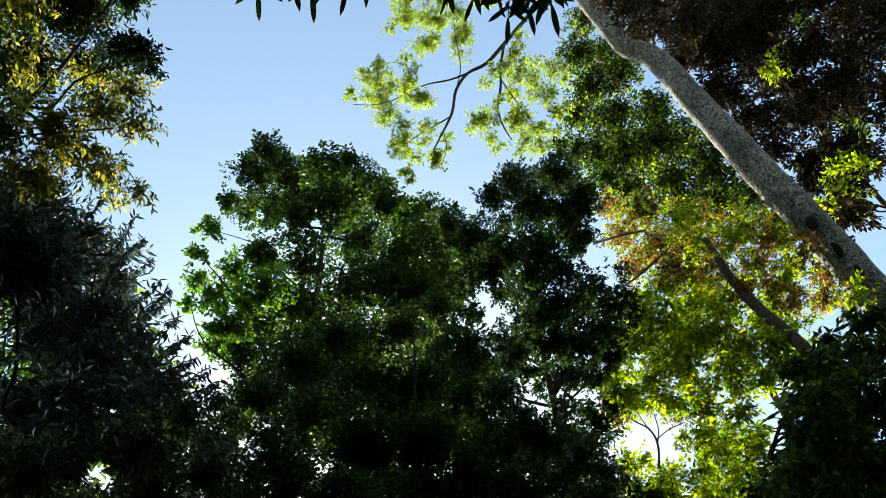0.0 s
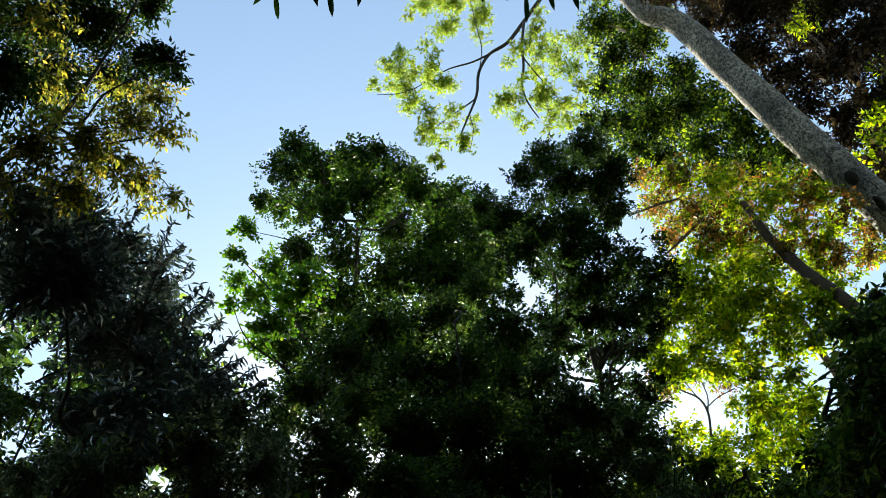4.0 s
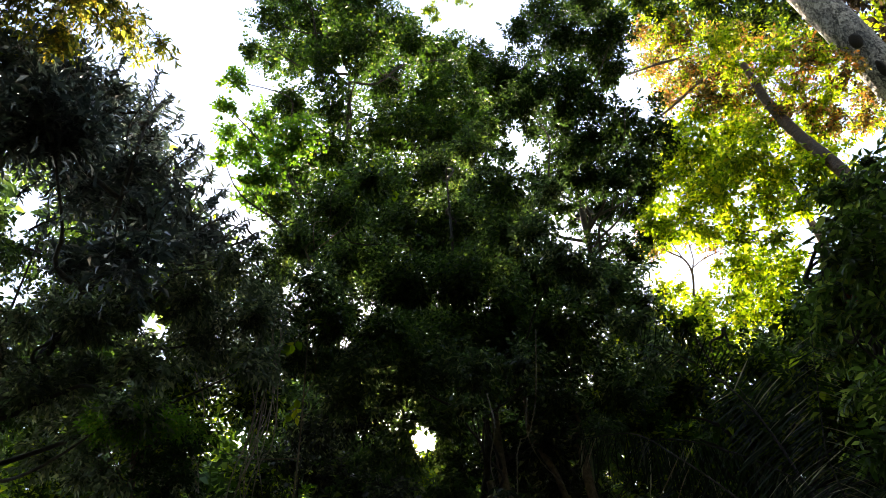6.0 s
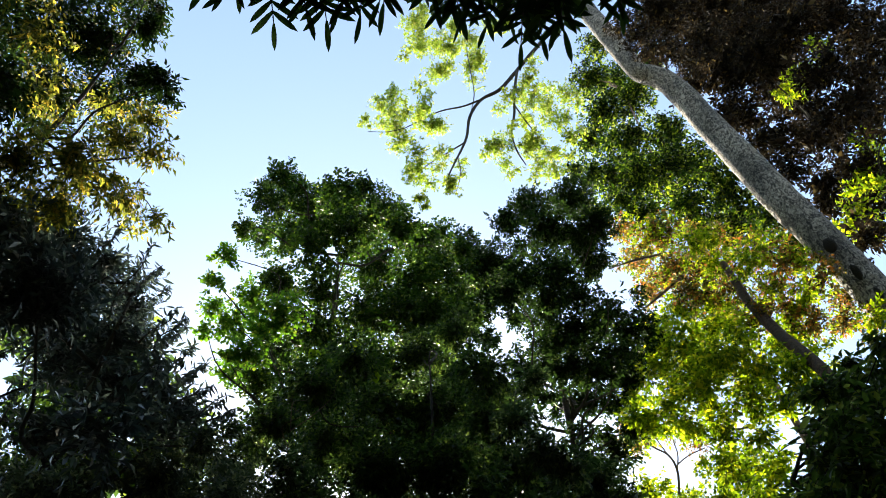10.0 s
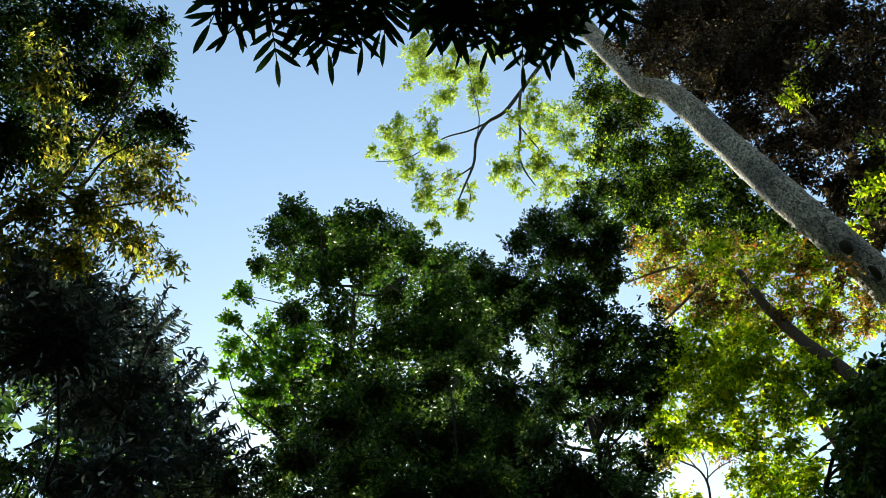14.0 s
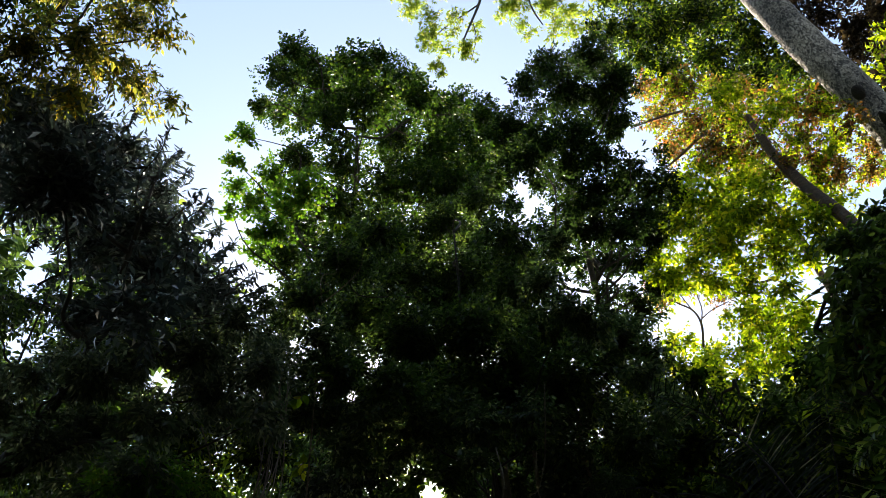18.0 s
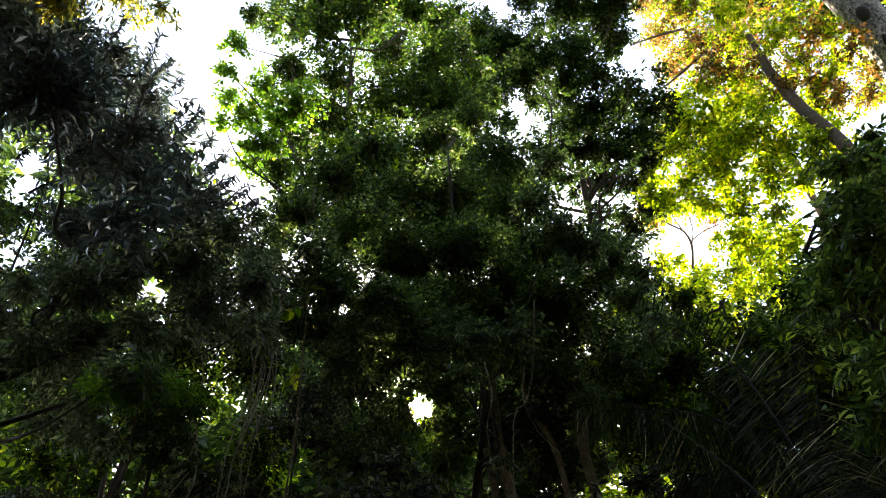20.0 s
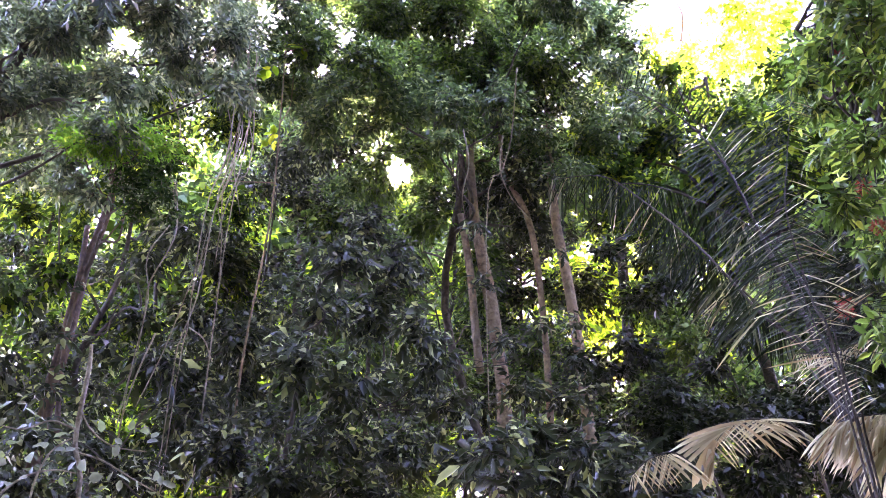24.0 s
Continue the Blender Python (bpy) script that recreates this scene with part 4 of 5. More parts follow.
tree("midstorey_tree", "dense dark small-leaved tree in front of the sun", "tree",
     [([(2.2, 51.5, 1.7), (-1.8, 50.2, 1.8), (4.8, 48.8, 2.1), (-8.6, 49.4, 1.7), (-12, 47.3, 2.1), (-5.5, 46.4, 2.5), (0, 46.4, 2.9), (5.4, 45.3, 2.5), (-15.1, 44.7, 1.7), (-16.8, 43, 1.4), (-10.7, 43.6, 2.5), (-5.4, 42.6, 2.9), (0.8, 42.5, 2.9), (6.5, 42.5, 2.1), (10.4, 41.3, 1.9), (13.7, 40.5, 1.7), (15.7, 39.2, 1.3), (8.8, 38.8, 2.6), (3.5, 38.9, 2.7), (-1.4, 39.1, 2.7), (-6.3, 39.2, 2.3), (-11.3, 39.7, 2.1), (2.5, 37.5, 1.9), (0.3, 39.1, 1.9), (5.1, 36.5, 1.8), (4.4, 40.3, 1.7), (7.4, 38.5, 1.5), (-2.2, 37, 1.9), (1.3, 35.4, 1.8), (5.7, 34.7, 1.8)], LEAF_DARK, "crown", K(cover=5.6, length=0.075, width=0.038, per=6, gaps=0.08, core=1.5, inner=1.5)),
      ([(-8.2, 37.2, 2.1), (-4.4, 36.7, 2.1), (-0.6, 36.9, 2.1), (3.2, 36.7, 2.1), (-11.9, 37.1, 1.9), (6.9, 36.4, 2.1), (-9.8, 34.9, 1.5), (1.6, 34.9, 1.5), (10.7, 36.3, 1.7), (-14.8, 37.6, 1.7), (-5.7, 35, 1.1), (-16.9, 41.1, 1.7), (-14.2, 39.9, 1.7), (-18.8, 41.8, 1.3), (-15.8, 38.2, 1.7), (-13.4, 42.2, 1.7), (-18.6, 44, 0.9), (7.5, 45.4, 1.6), (9.5, 43.3, 1.7), (6.3, 47, 1.5), (11.6, 41.9, 1.7), (9.7, 48, 1.1), (13.7, 41, 1.7)], LEAF_BUSH, "middle_crown", K(cover=4.6, length=0.072, width=0.036, per=6, gaps=0.2, core=1.2, inner=1.5)),
      ([(-10.9, 40.8, 2), (12.3, 39.6, 2.2), (14.4, 37.9, 1.7), (15.4, 35.5, 1.7), (9.7, 36.9, 2.4), (5, 36.8, 2.1), (0.8, 36.5, 2.1), (-8.7, 37, 1.9), (12.5, 34, 2.1), (15.4, 32.6, 1.7), (-6.6, 34.9, 1.3), (0.3, 34.3, 1.3), (7.6, 34, 1.9), (10.1, 32, 1.5), (2.5, 32.7, 1.5), (-10.3, 34.6, 1.5), (-7.3, 31, 1.3), (-0.6, 30.1, 1.3)], LEAF_BUSH, "lower_crown", K(cover=3.8, length=0.07, width=0.034, per=6, gaps=0.3, droop=0.5, core=0.7, inner=1.5))],
     9.0, 19, BARK_DARK, foot=(0.6, 10.2), stem=0.06, limb_share=0.4)
tree("vine_tree", "leafy tree hung with lianas", "tree",
     [([(-32, 36.7, 1.8), (-28.5, 38.4, 1.9), (-30.9, 33.1, 1.9), (-27.5, 31.9, 1.6), (-23.9, 31.6, 2.1), (-21.8, 39.2, 2), (-18.5, 40.5, 2), (-21.4, 35.3, 1.7), (-18.4, 35.5, 1.7), (-16.3, 38.7, 1.7), (-23.6, 29.4, 1.6), (-21.6, 29.1, 1.3), (-30.4, 28.7, 1.6), (-27.7, 28.2, 1.4)], LEAF_SAGE, "crown", K(cover=4.0, length=0.08, width=0.032, per=6, gaps=0.3, droop=0.5, core=1.0, inner=1.4)),
      ([(-18.9, 26.5, 2), (-15.9, 24.7, 2), (-17.4, 21.5, 2.4), (-19.5, 18.4, 2), (-14.1, 20.3, 2), (-16.6, 15.8, 2.4), (-13.8, 17.1, 2), (-18.1, 14.2, 2.1), (-21.4, 21, 1.4), (-29, 17, 1.8), (-27, 19.5, 1.6), (-25.5, 17.5, 1.6), (-28.5, 21.5, 1.6), (-23, 18.5, 1.5), (-29.8, 24, 1.3), (-21.5, 24.5, 1.3), (-27.5, 15, 1.8), (-23.5, 14.5, 1.7), (-26.6, 22.6, 1.2), (-20.3, 27, 1.3)], LEAF_SHADE_TONE, "lower_crown", K(cover=4.0, length=0.11, width=0.04, per=6, gaps=0.34, droop=0.7))],
     9.5, 20, BARK_DARK, stem=0.05, limb_share=0.3)
tree("understorey_shrub", "dense dark green shrub with small pointed leaves", "shrub",
     [([(-5.8, 28.4, 1.9), (-7.8, 26.1, 2.5), (-3.6, 25.8, 2.3), (-9.2, 22.9, 2.8), (-5.1, 22.4, 2.9), (-1.8, 21.7, 2.1), (-10.5, 19.1, 2.8), (-6.5, 17.8, 3.2), (-2.1, 17.5, 2.8)], LEAF_SHADE_TONE, "leaves", K(single=100, cover=3.8, length=0.062, width=0.028, per=6, gaps=0.42, droop=0.5, small=False)),
      ([(-7.8, 14.1, 3.1), (-3.2, 13.5, 3.2), (-11.7, 15, 2.4), (0.6, 16.4, 1.9), (-0.6, 19.4, 1.9), (-14.4, 13.1, 2.5), (-10.6, 11.5, 2.5), (-5.4, 10.6, 2.9), (-26, 13.2, 1.7), (-26.4, 10.5, 2), (-23, 12.5, 1.7), (-20.1, 11, 2.1), (-23.4, 9.8, 2)], LEAF_SHADE_TONE, "lower_leaves", K(single=200, cover=4.0, length=0.062, width=0.028, per=6, gaps=0.42, droop=0.5, small=False))],
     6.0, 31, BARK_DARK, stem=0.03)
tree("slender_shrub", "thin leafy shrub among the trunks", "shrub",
     [([(3.2, 24.7, 1), (4.7, 20.5, 1.5), (7.2, 21.9, 0.8), (9.6, 21.8, 0.8), (5.8, 17.5, 1.9), (9.2, 16.6, 1.9), (9, 26.4, 0.6), (2.7, 28.5, 0.8), (-25.6, 19, 0.8), (-26, 15.9, 1.4), (-23.4, 16.2, 1.3), (-25.6, 22.2, 0.5)], LEAF_SHADE_TONE, "leaves", K(cover=2.6, length=0.08, width=0.034, per=6, gaps=0.36, droop=0.4, core=0.3, small=False))], 6.9, 39, BARK_DARK, stem=0.015, deep=0.05)
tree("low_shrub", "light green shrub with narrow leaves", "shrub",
     [([(3.3, 14.2, 1.7), (6.4, 14.5, 1.9), (9.4, 13.7, 1.8), (4.4, 12, 2.2), (8.1, 11.6, 2.2), (12, 13.6, 1.3), (11, 11.5, 1.8), (1.4, 12.4, 1.9), (12.9, 12.1, 1.3), (14.5, 10.6, 1.8)], LEAF_SHADE_TONE, "leaves", K(single=300, cover=3.8, length=0.072, width=0.028, gaps=0.3, droop=0.3, small=False))], 4.6, 32, BARK_DARK, stem=0.02)
# Thicket added to darken the gap; its leaf colour holds the shade.
tree("dark_filler_thicket", "thicket of small leaves added behind the palms, deep shade put into their colour", "shrub",
     [([(9.5, 19.4, 1.2), (11, 18.4, 1.2), (12.2, 26.4, 1.1), (15, 25.6, 1.2), (18.6, 22.6, 1.3), (12.5, 18.6, 1.3), (14.2, 19.4, 1.2), (13, 20.3, 1.1), (14.6, 22.9, 1.3), (16.4, 23.8, 1.4), (18.4, 18.2, 1.3), (20, 20, 1.5), (15.4, 17.2, 1.3), (26.2, 16.5, 1.8), (28.4, 17.2, 1.9), (30.5, 18, 2), (27.2, 19.6, 1.8), (29.3, 20.4, 1.9), (31.4, 21.5, 2), (28.2, 22.8, 1.8), (30.4, 24, 1.9), (32.2, 25.5, 1.9), (29, 26, 1.8), (31, 28, 1.9), (25.4, 21.8, 1.5), (13.7, 7.9, 2.1), (12.1, 7.6, 2.1), (27.4, 13.8, 2.4), (13.4, 11.6, 2.0), (12.5, 7.9, 2.0), (27.5, 14.0, 2.4), (25.0, 8.6, 2.0), (21.5, 13.2, 2.5), (26.6, 7.7, 2.3), (22.4, 11.3, 1.9), (18.5, 7.8, 2.5), (26.3, 11.7, 2.0), (27.2, 11.9, 2.5), (26.0, 11.3, 2.1), (21.0, 10.7, 1.9), (15.1, 13.9, 1.8), (9.9, 12.3, 2.0), (19.7, 11.0, 2.1), (28.9, 8.7, 2.1), (13.1, 12.4, 2.0), (16.1, 13.3, 2.1), (20.2, 14.7, 1.9), (10.2, 8.9, 2.4), (21.3, 9.0, 2.1), (12.6, 10.9, 1.8), (22.9, 14.6, 2.6), (23.7, 15.2, 1.8), (14.8, 15.2, 2.4), (17.2, 15.0, 2.3), (25.4, 9.5, 2.0), (17.9, 8.2, 2.1), (28.2, 9.8, 1.8), (9.9, 8.4, 2.4), (16.3, 9.5, 1.9)], LEAF_DEEP_SHADE, "leaves", K(cover=4.4, length=0.075, width=0.034, per=6, gaps=0.16, droop=0.4, core=1.2, inner=1.5))], 7.6, 48, BARK_DARK, stem=0.02, limb_share=0.2)
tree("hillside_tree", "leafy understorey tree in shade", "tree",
     [([(-28.9, 24.1, 1.7), (-28.2, 20, 1.7), (-23.5, 20.7, 1.6), (-22.1, 16.7, 1.9), (-27, 17.4, 1.7), (-26.3, 14.5, 1.7), (-23.7, 23.6, 1.2), (-23.9, 14.1, 2.1), (-27.1, 12.1, 2), (-20.6, 12, 2.1)], LEAF_SHADE_TONE, "crown", K(cover=3.8, length=0.1, width=0.046, gaps=0.3))], 13.0, 33, BARK_BROWN, stem=0.08)
tree("backlit_tree", "yellow-green sunlit foliage deep in the forest", "tree",
     [([(11.6, 25.1, 2.1), (12.8, 21.9, 2.1), (15.9, 21.7, 2), (18, 20, 2), (14.5, 19.2, 2), (11.4, 27.3, 1.4), (8.2, 19.2, 2.3), (-13.6, 29.4, 1.7), (-14.2, 27.1, 1.3), (-8.7, 32.7, 1.1), (4.8, 22, 1.9), (0.7, 20.9, 2.3), (-27.1, 24.1, 1.7), (19.9, 18.3, 2.2), (-19.9, 25.3, 2.2), (-3.7, 30, 2.3), (0.7, 25.5, 1.4), (4.2, 27.7, 1.5), (9.4, 23.2, 1.8), (10.6, 21.4, 1.8), (9, 25.2, 1.5), (13.2, 24, 1.8), (16.5, 19, 1.8), (18.8, 21.6, 1.8)], LEAF_LIME, "crown", K(cover=3.6, length=0.18, width=0.09, gaps=0.36))], 20.0, 34, BARK_DARK, stem=0.07)
tree("shaded_tree", "dark leafy understorey tree behind the palms", "tree",
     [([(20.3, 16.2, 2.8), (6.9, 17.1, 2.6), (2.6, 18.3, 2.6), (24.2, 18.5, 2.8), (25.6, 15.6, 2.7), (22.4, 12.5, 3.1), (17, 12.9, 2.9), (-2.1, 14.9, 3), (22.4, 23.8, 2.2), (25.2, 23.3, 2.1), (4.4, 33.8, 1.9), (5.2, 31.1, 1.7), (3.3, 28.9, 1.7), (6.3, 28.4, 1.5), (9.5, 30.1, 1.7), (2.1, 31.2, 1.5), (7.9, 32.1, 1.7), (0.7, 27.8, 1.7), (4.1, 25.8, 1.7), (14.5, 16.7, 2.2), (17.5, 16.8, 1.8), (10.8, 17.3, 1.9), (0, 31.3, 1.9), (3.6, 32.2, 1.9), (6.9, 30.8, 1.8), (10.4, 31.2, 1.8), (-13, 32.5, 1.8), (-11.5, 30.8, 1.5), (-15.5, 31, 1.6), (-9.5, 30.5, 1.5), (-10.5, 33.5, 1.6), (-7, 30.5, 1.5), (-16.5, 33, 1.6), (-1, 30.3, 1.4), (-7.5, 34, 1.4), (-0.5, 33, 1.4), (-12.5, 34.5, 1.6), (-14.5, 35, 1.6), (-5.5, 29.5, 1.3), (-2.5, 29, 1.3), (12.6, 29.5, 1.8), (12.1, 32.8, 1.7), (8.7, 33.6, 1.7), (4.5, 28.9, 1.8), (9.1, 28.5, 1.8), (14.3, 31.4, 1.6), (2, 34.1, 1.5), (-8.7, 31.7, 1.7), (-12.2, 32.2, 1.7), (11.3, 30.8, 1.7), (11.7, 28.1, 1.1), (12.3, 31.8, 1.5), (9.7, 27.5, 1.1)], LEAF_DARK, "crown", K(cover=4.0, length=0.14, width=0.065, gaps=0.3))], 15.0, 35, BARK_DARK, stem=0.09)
tree("thicket_tree", "green thicket tree rising behind the palms", "tree",
     [([(14.3, 30.5, 2.1), (17.6, 33, 1.8), (17.6, 30, 2), (20.6, 30.7, 2), (20, 27.8, 2), (23.6, 31.6, 1.8), (23.6, 28, 2.1), (18.9, 35.4, 1.6), (22.5, 34, 1.6), (15.2, 27.7, 1.7), (18.1, 25.5, 1.8), (21.5, 25, 1.8), (26.3, 31.4, 1.6), (26.3, 26.7, 1.8), (18.4, 37.3, 1.3), (27, 35.6, 1.4), (26.3, 29.6, 1.9), (28.1, 28.5, 2), (24.9, 31.8, 1.8), (27.4, 31.1, 1.5), (29.8, 30.1, 1.3), (23.2, 29.7, 1.7), (20.4, 31.7, 1.6), (21.3, 29.8, 1.6), (27.3, 29.1, 1.7), (29.2, 27.9, 1.7), (25.7, 28.7, 1.8), (21.9, 29.4, 1.8), (28.5, 30.9, 1.6), (13.1, 31.7, 1.5), (13.2, 28.7, 1.4), (20.3, 34.3, 1.6), (17.4, 33.5, 1.6), (21.8, 31.8, 1.7), (25.3, 32.3, 1.9), (26.7, 30.5, 2), (19, 31, 1.9), (23.2, 29.7, 2.1), (14.4, 32.2, 1.7), (12.7, 35.5, 1.7), (11.6, 33.9, 1.5), (14.1, 34, 1.5), (15.6, 36.6, 1.3), (13, 37.7, 1.3)], LEAF_GREEN, "crown", K(cover=4.6, length=0.1, width=0.05, gaps=0.28, core=1.4))], 11.0, 36, BARK_DARK, stem=0.09)
bush = tree("creeper_bush", "tall bush of large glossy leaves with red flower heads", "bush",
            [([(33.6, 41.8, 1.3), (35.9, 41.7, 1.3), (33, 39.3, 1.9), (35.1, 38.5, 1.7), (30.6, 36.7, 1.9), (32.9, 35.6, 2), (30.2, 32.8, 1.9), (30.5, 29.9, 1.7), (28.8, 30.4, 1.2), (28.6, 27, 1.7), (36.4, 42.8, 0.8), (38.7, 41.2, 1.7), (37.5, 38.3, 2.3), (34.6, 35, 2.4), (32.9, 31.2, 2.3), (39.5, 42.9, 1.2), (36.3, 40.3, 1.4), (32.3, 40.4, 1), (31.2, 38.1, 1), (30.1, 35, 1), (29.5, 36.7, 1.1), (28.4, 34.8, 1.2), (30.8, 35.6, 1.4), (31.5, 37.6, 1.2), (28.5, 33.3, 1.2)], LEAF_CREEPER, "leaves", K(single=150, cover=4.6, length=0.06, width=0.022, gaps=0.22, droop=0.5, inner=1.25, small=False)),
             ([(32, 37.7, 1.7), (32.7, 34, 1.8), (31.4, 30.2, 1.5), (30.7, 26.8, 1.5), (30.4, 23.4, 1.5), (29.7, 20.4, 1), (33.2, 29.7, 2.3), (31.7, 24.2, 2.4), (30.2, 18.3, 2)], LEAF_CREEPER, "lower_leaves", K(single=150, cover=4.4, length=0.06, width=0.022, gaps=0.22, droop=0.5, inner=1.25, small=False))],
            3.9, 37, BARK_DARK, stem=0.03)
tree("broadleaf_climber", "climbing plant with large bright lime leaves", "climber",
     [([(-13.5, 38.3, 0.8), (-11.8, 39.8, 0.7), (-13.3, 33.7, 0.9), (-11.9, 34.6, 0.5), (-9.8, 38.7, 0.9), (-22.1, 33.6, 0.6), (-23, 32.3, 0.5), (-11.4, 49.2, 0.8), (-9.2, 50.1, 0.8), (-6.8, 48.9, 0.7), (-13.5, 48.1, 0.5)], LEAF_LIME, "leaves", K(single=120, cover=1.2, length=0.15, width=0.1, per=5, gaps=0.2, droop=0.6, core=0.0, small=False))], 8.2, 38, BARK_BROWN, stem=0.015)
tree("leafy_sapling", "small tree with bright green feathery foliage over a dark crown", "tree",
     [([(-27.8, 31.3, 1.4), (-26.4, 31.9, 1.4), (-24.6, 32.1, 1.4), (-23.0, 32.1, 1.4), (-21.5, 31.8, 1.4), (-25.2, 31.2, 1.4), (-26.9, 30.9, 1.4)], LEAF_BRIGHT, "crown", K(cover=3.4, length=0.055, width=0.02, per=8, gaps=0.2, flat=0.5, core=0.0)),
      ([(-27.6, 29.3, 1.0), (-26.7, 28.5, 1.0), (-25.6, 28.0, 1.0), (-28.2, 30.1, 1.0)], LEAF_SAGE, "pale_leaves", K(cover=3.0, length=0.075, width=0.03, per=6, gaps=0.25, droop=0.8, core=0.0, small=False)),
      ([(-24.0, 30.3, 1.2), (-22.3, 30.2, 1.3), (-23.6, 28.9, 1.1), (-20.9, 30.7, 1.2), (-22.4, 28.3, 1.1), (-21.3, 29.2, 1.1), (-23.0, 27.2, 0.9), (-20.6, 28.0, 0.9)], LEAF_BLACK_SHADE, "lower_crown", K(cover=3.0, length=0.06, width=0.026, per=6, gaps=0.32, core=0.0))],
     6.8, 47, BARK_RED, foot=(-3.6, 7.6), stem=0.03, deep=0.04)
for plans, lab, seed in (([[(9.96, 14.02, 0.96), (9.89, 15.47, 0.93), (9.68, 19.91, 0.9), (9.24, 24.46, 0.83), (8.7, 28.29, 0.76), (8.53, 31.72, 0.64), (8.56, 35.85, 0.49)]], "slender pale brown forest trunk", 41), ([[(4.21, 17.87, 1.13), (3.89, 20.13, 1.1), (3.57, 23.17, 1.07), (2.84, 27.01, 0.92), (2.38, 29.7, 0.77), (2.12, 34.26, 0.61)], [(2.64, 18.65, 0.68), (2.37, 21.29, 0.69), (2.04, 25.49, 0.65), (1.36, 29.33, 0.54)]], "forked grey-brown forest trunk", 42),
                         ([[(7.37, 19.27, 0.53), (7.34, 20.77, 0.53), (7.06, 26.1, 0.5), (6.47, 29.18, 0.5), (5.39, 31.13, 0.46), (4.7, 32.68, 0.34), (4.65, 34.57, 0.27)]], "thin twisted grey stem", 43)):
    stem_tree("slender_tree", lab, "tree", [course([(a, e, w * 0.85) for a, e, w in q], 9.3) for q in plans], BARK_BROWN, seed, "trunks in the undergrowth")
for plan, lab, seed in (([(-25.6, 14.89, 0.82), (-25.44, 17.31, 0.83), (-25.25, 20.14, 0.77), (-25.16, 23.36, 0.71), (-24.83, 25.58, 0.67), (-24.56, 27.8, 0.53), (-24.16, 30.06, 0.36)], "leaning reddish brown trunk", 44), ([(-25.9, 15.54, 0.51), (-25.77, 17.27, 0.52), (-25.59, 20.09, 0.49), (-25.43, 22.95, 0.46), (-25.59, 26.16, 0.39)], "thin leaning brown trunk", 45)):
    stem_tree("slender_tree", lab, "tree", [course([(a, e, w * 0.8) for a, e, w in plan], 7.8)], BARK_RED, seed, "trunks in the undergrowth")

# ---------------------------------------------------------------- woods that close the view, and unseen woods added round the clearing to block light
rng = np.random.default_rng(51)


def woods(name, label, n, az, el, level, r, mat, **kw):
    cl = []
    for _ in range(n):
        a, e, d = rng.uniform(*az), el[0] + (el[1] - el[0]) * rng.random() ** 0.8, rng.uniform(*level)
        c, size = spot(a, e, d), rng.uniform(*r)
        if e > 54 and not 92 < a < 268:
            continue
        if (c - EYE).angle(SUN_WAY) > 0.02 + size * 0.3 / (c - EYE).length:
            cl.append((c, size))
    lv, lf, tv, tf = sprays(cl, rng, **kw)
    tagged(new(name, mesh_of(name, lv, lf, mat)), label, "woods", kind="stuff")


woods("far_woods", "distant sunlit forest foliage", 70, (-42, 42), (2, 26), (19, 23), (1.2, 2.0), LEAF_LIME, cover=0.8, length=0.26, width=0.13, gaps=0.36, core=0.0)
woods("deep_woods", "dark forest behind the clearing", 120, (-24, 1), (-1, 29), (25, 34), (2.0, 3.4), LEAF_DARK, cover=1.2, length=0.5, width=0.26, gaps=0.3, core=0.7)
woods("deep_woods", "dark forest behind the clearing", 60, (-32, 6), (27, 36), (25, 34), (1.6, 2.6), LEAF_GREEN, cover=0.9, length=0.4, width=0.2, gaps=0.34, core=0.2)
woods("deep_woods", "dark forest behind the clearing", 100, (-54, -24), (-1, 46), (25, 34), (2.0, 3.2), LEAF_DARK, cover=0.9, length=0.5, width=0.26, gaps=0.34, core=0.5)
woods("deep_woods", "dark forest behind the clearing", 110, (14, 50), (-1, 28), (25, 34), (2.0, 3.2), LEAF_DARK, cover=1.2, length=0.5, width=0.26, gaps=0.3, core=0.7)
# Out of view behind and overhead; added to cut sky light on facing leaves.
woods("woods_behind", "unseen dark forest added behind to block sky light", 420, (74, 286), (-4, 68), (8, 13), (1.6, 2.6), LEAF_DARK, cover=2.0, length=0.9, width=0.5, gaps=0.15, core=0.0)
woods("woods_behind", "unseen dark forest added behind to block sky light", 150, (115, 245), (62, 86), (3.5, 5.5), (1.4, 2.2), LEAF_DARK, cover=2.0, length=0.6, width=0.3, gaps=0.15, core=0.0)
# Unseen side woods, added to dim the lower forest.
woods("woods_beside", "unseen dark forest added at the sides to block sky light", 80, (72, 84), (-4, 44), (9, 12), (1.6, 2.4), LEAF_DARK, cover=2.0, length=0.9, width=0.5, gaps=0.1, core=0.0)
woods("woods_beside", "unseen dark forest added at the sides to block sky light", 80, (276, 288), (-4, 44), (9, 12), (1.6, 2.4), LEAF_DARK, cover=2.0, length=0.9, width=0.5, gaps=0.1, core=0.0)
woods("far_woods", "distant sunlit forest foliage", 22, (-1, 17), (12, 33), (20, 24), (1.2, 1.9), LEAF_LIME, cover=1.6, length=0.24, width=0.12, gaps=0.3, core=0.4)
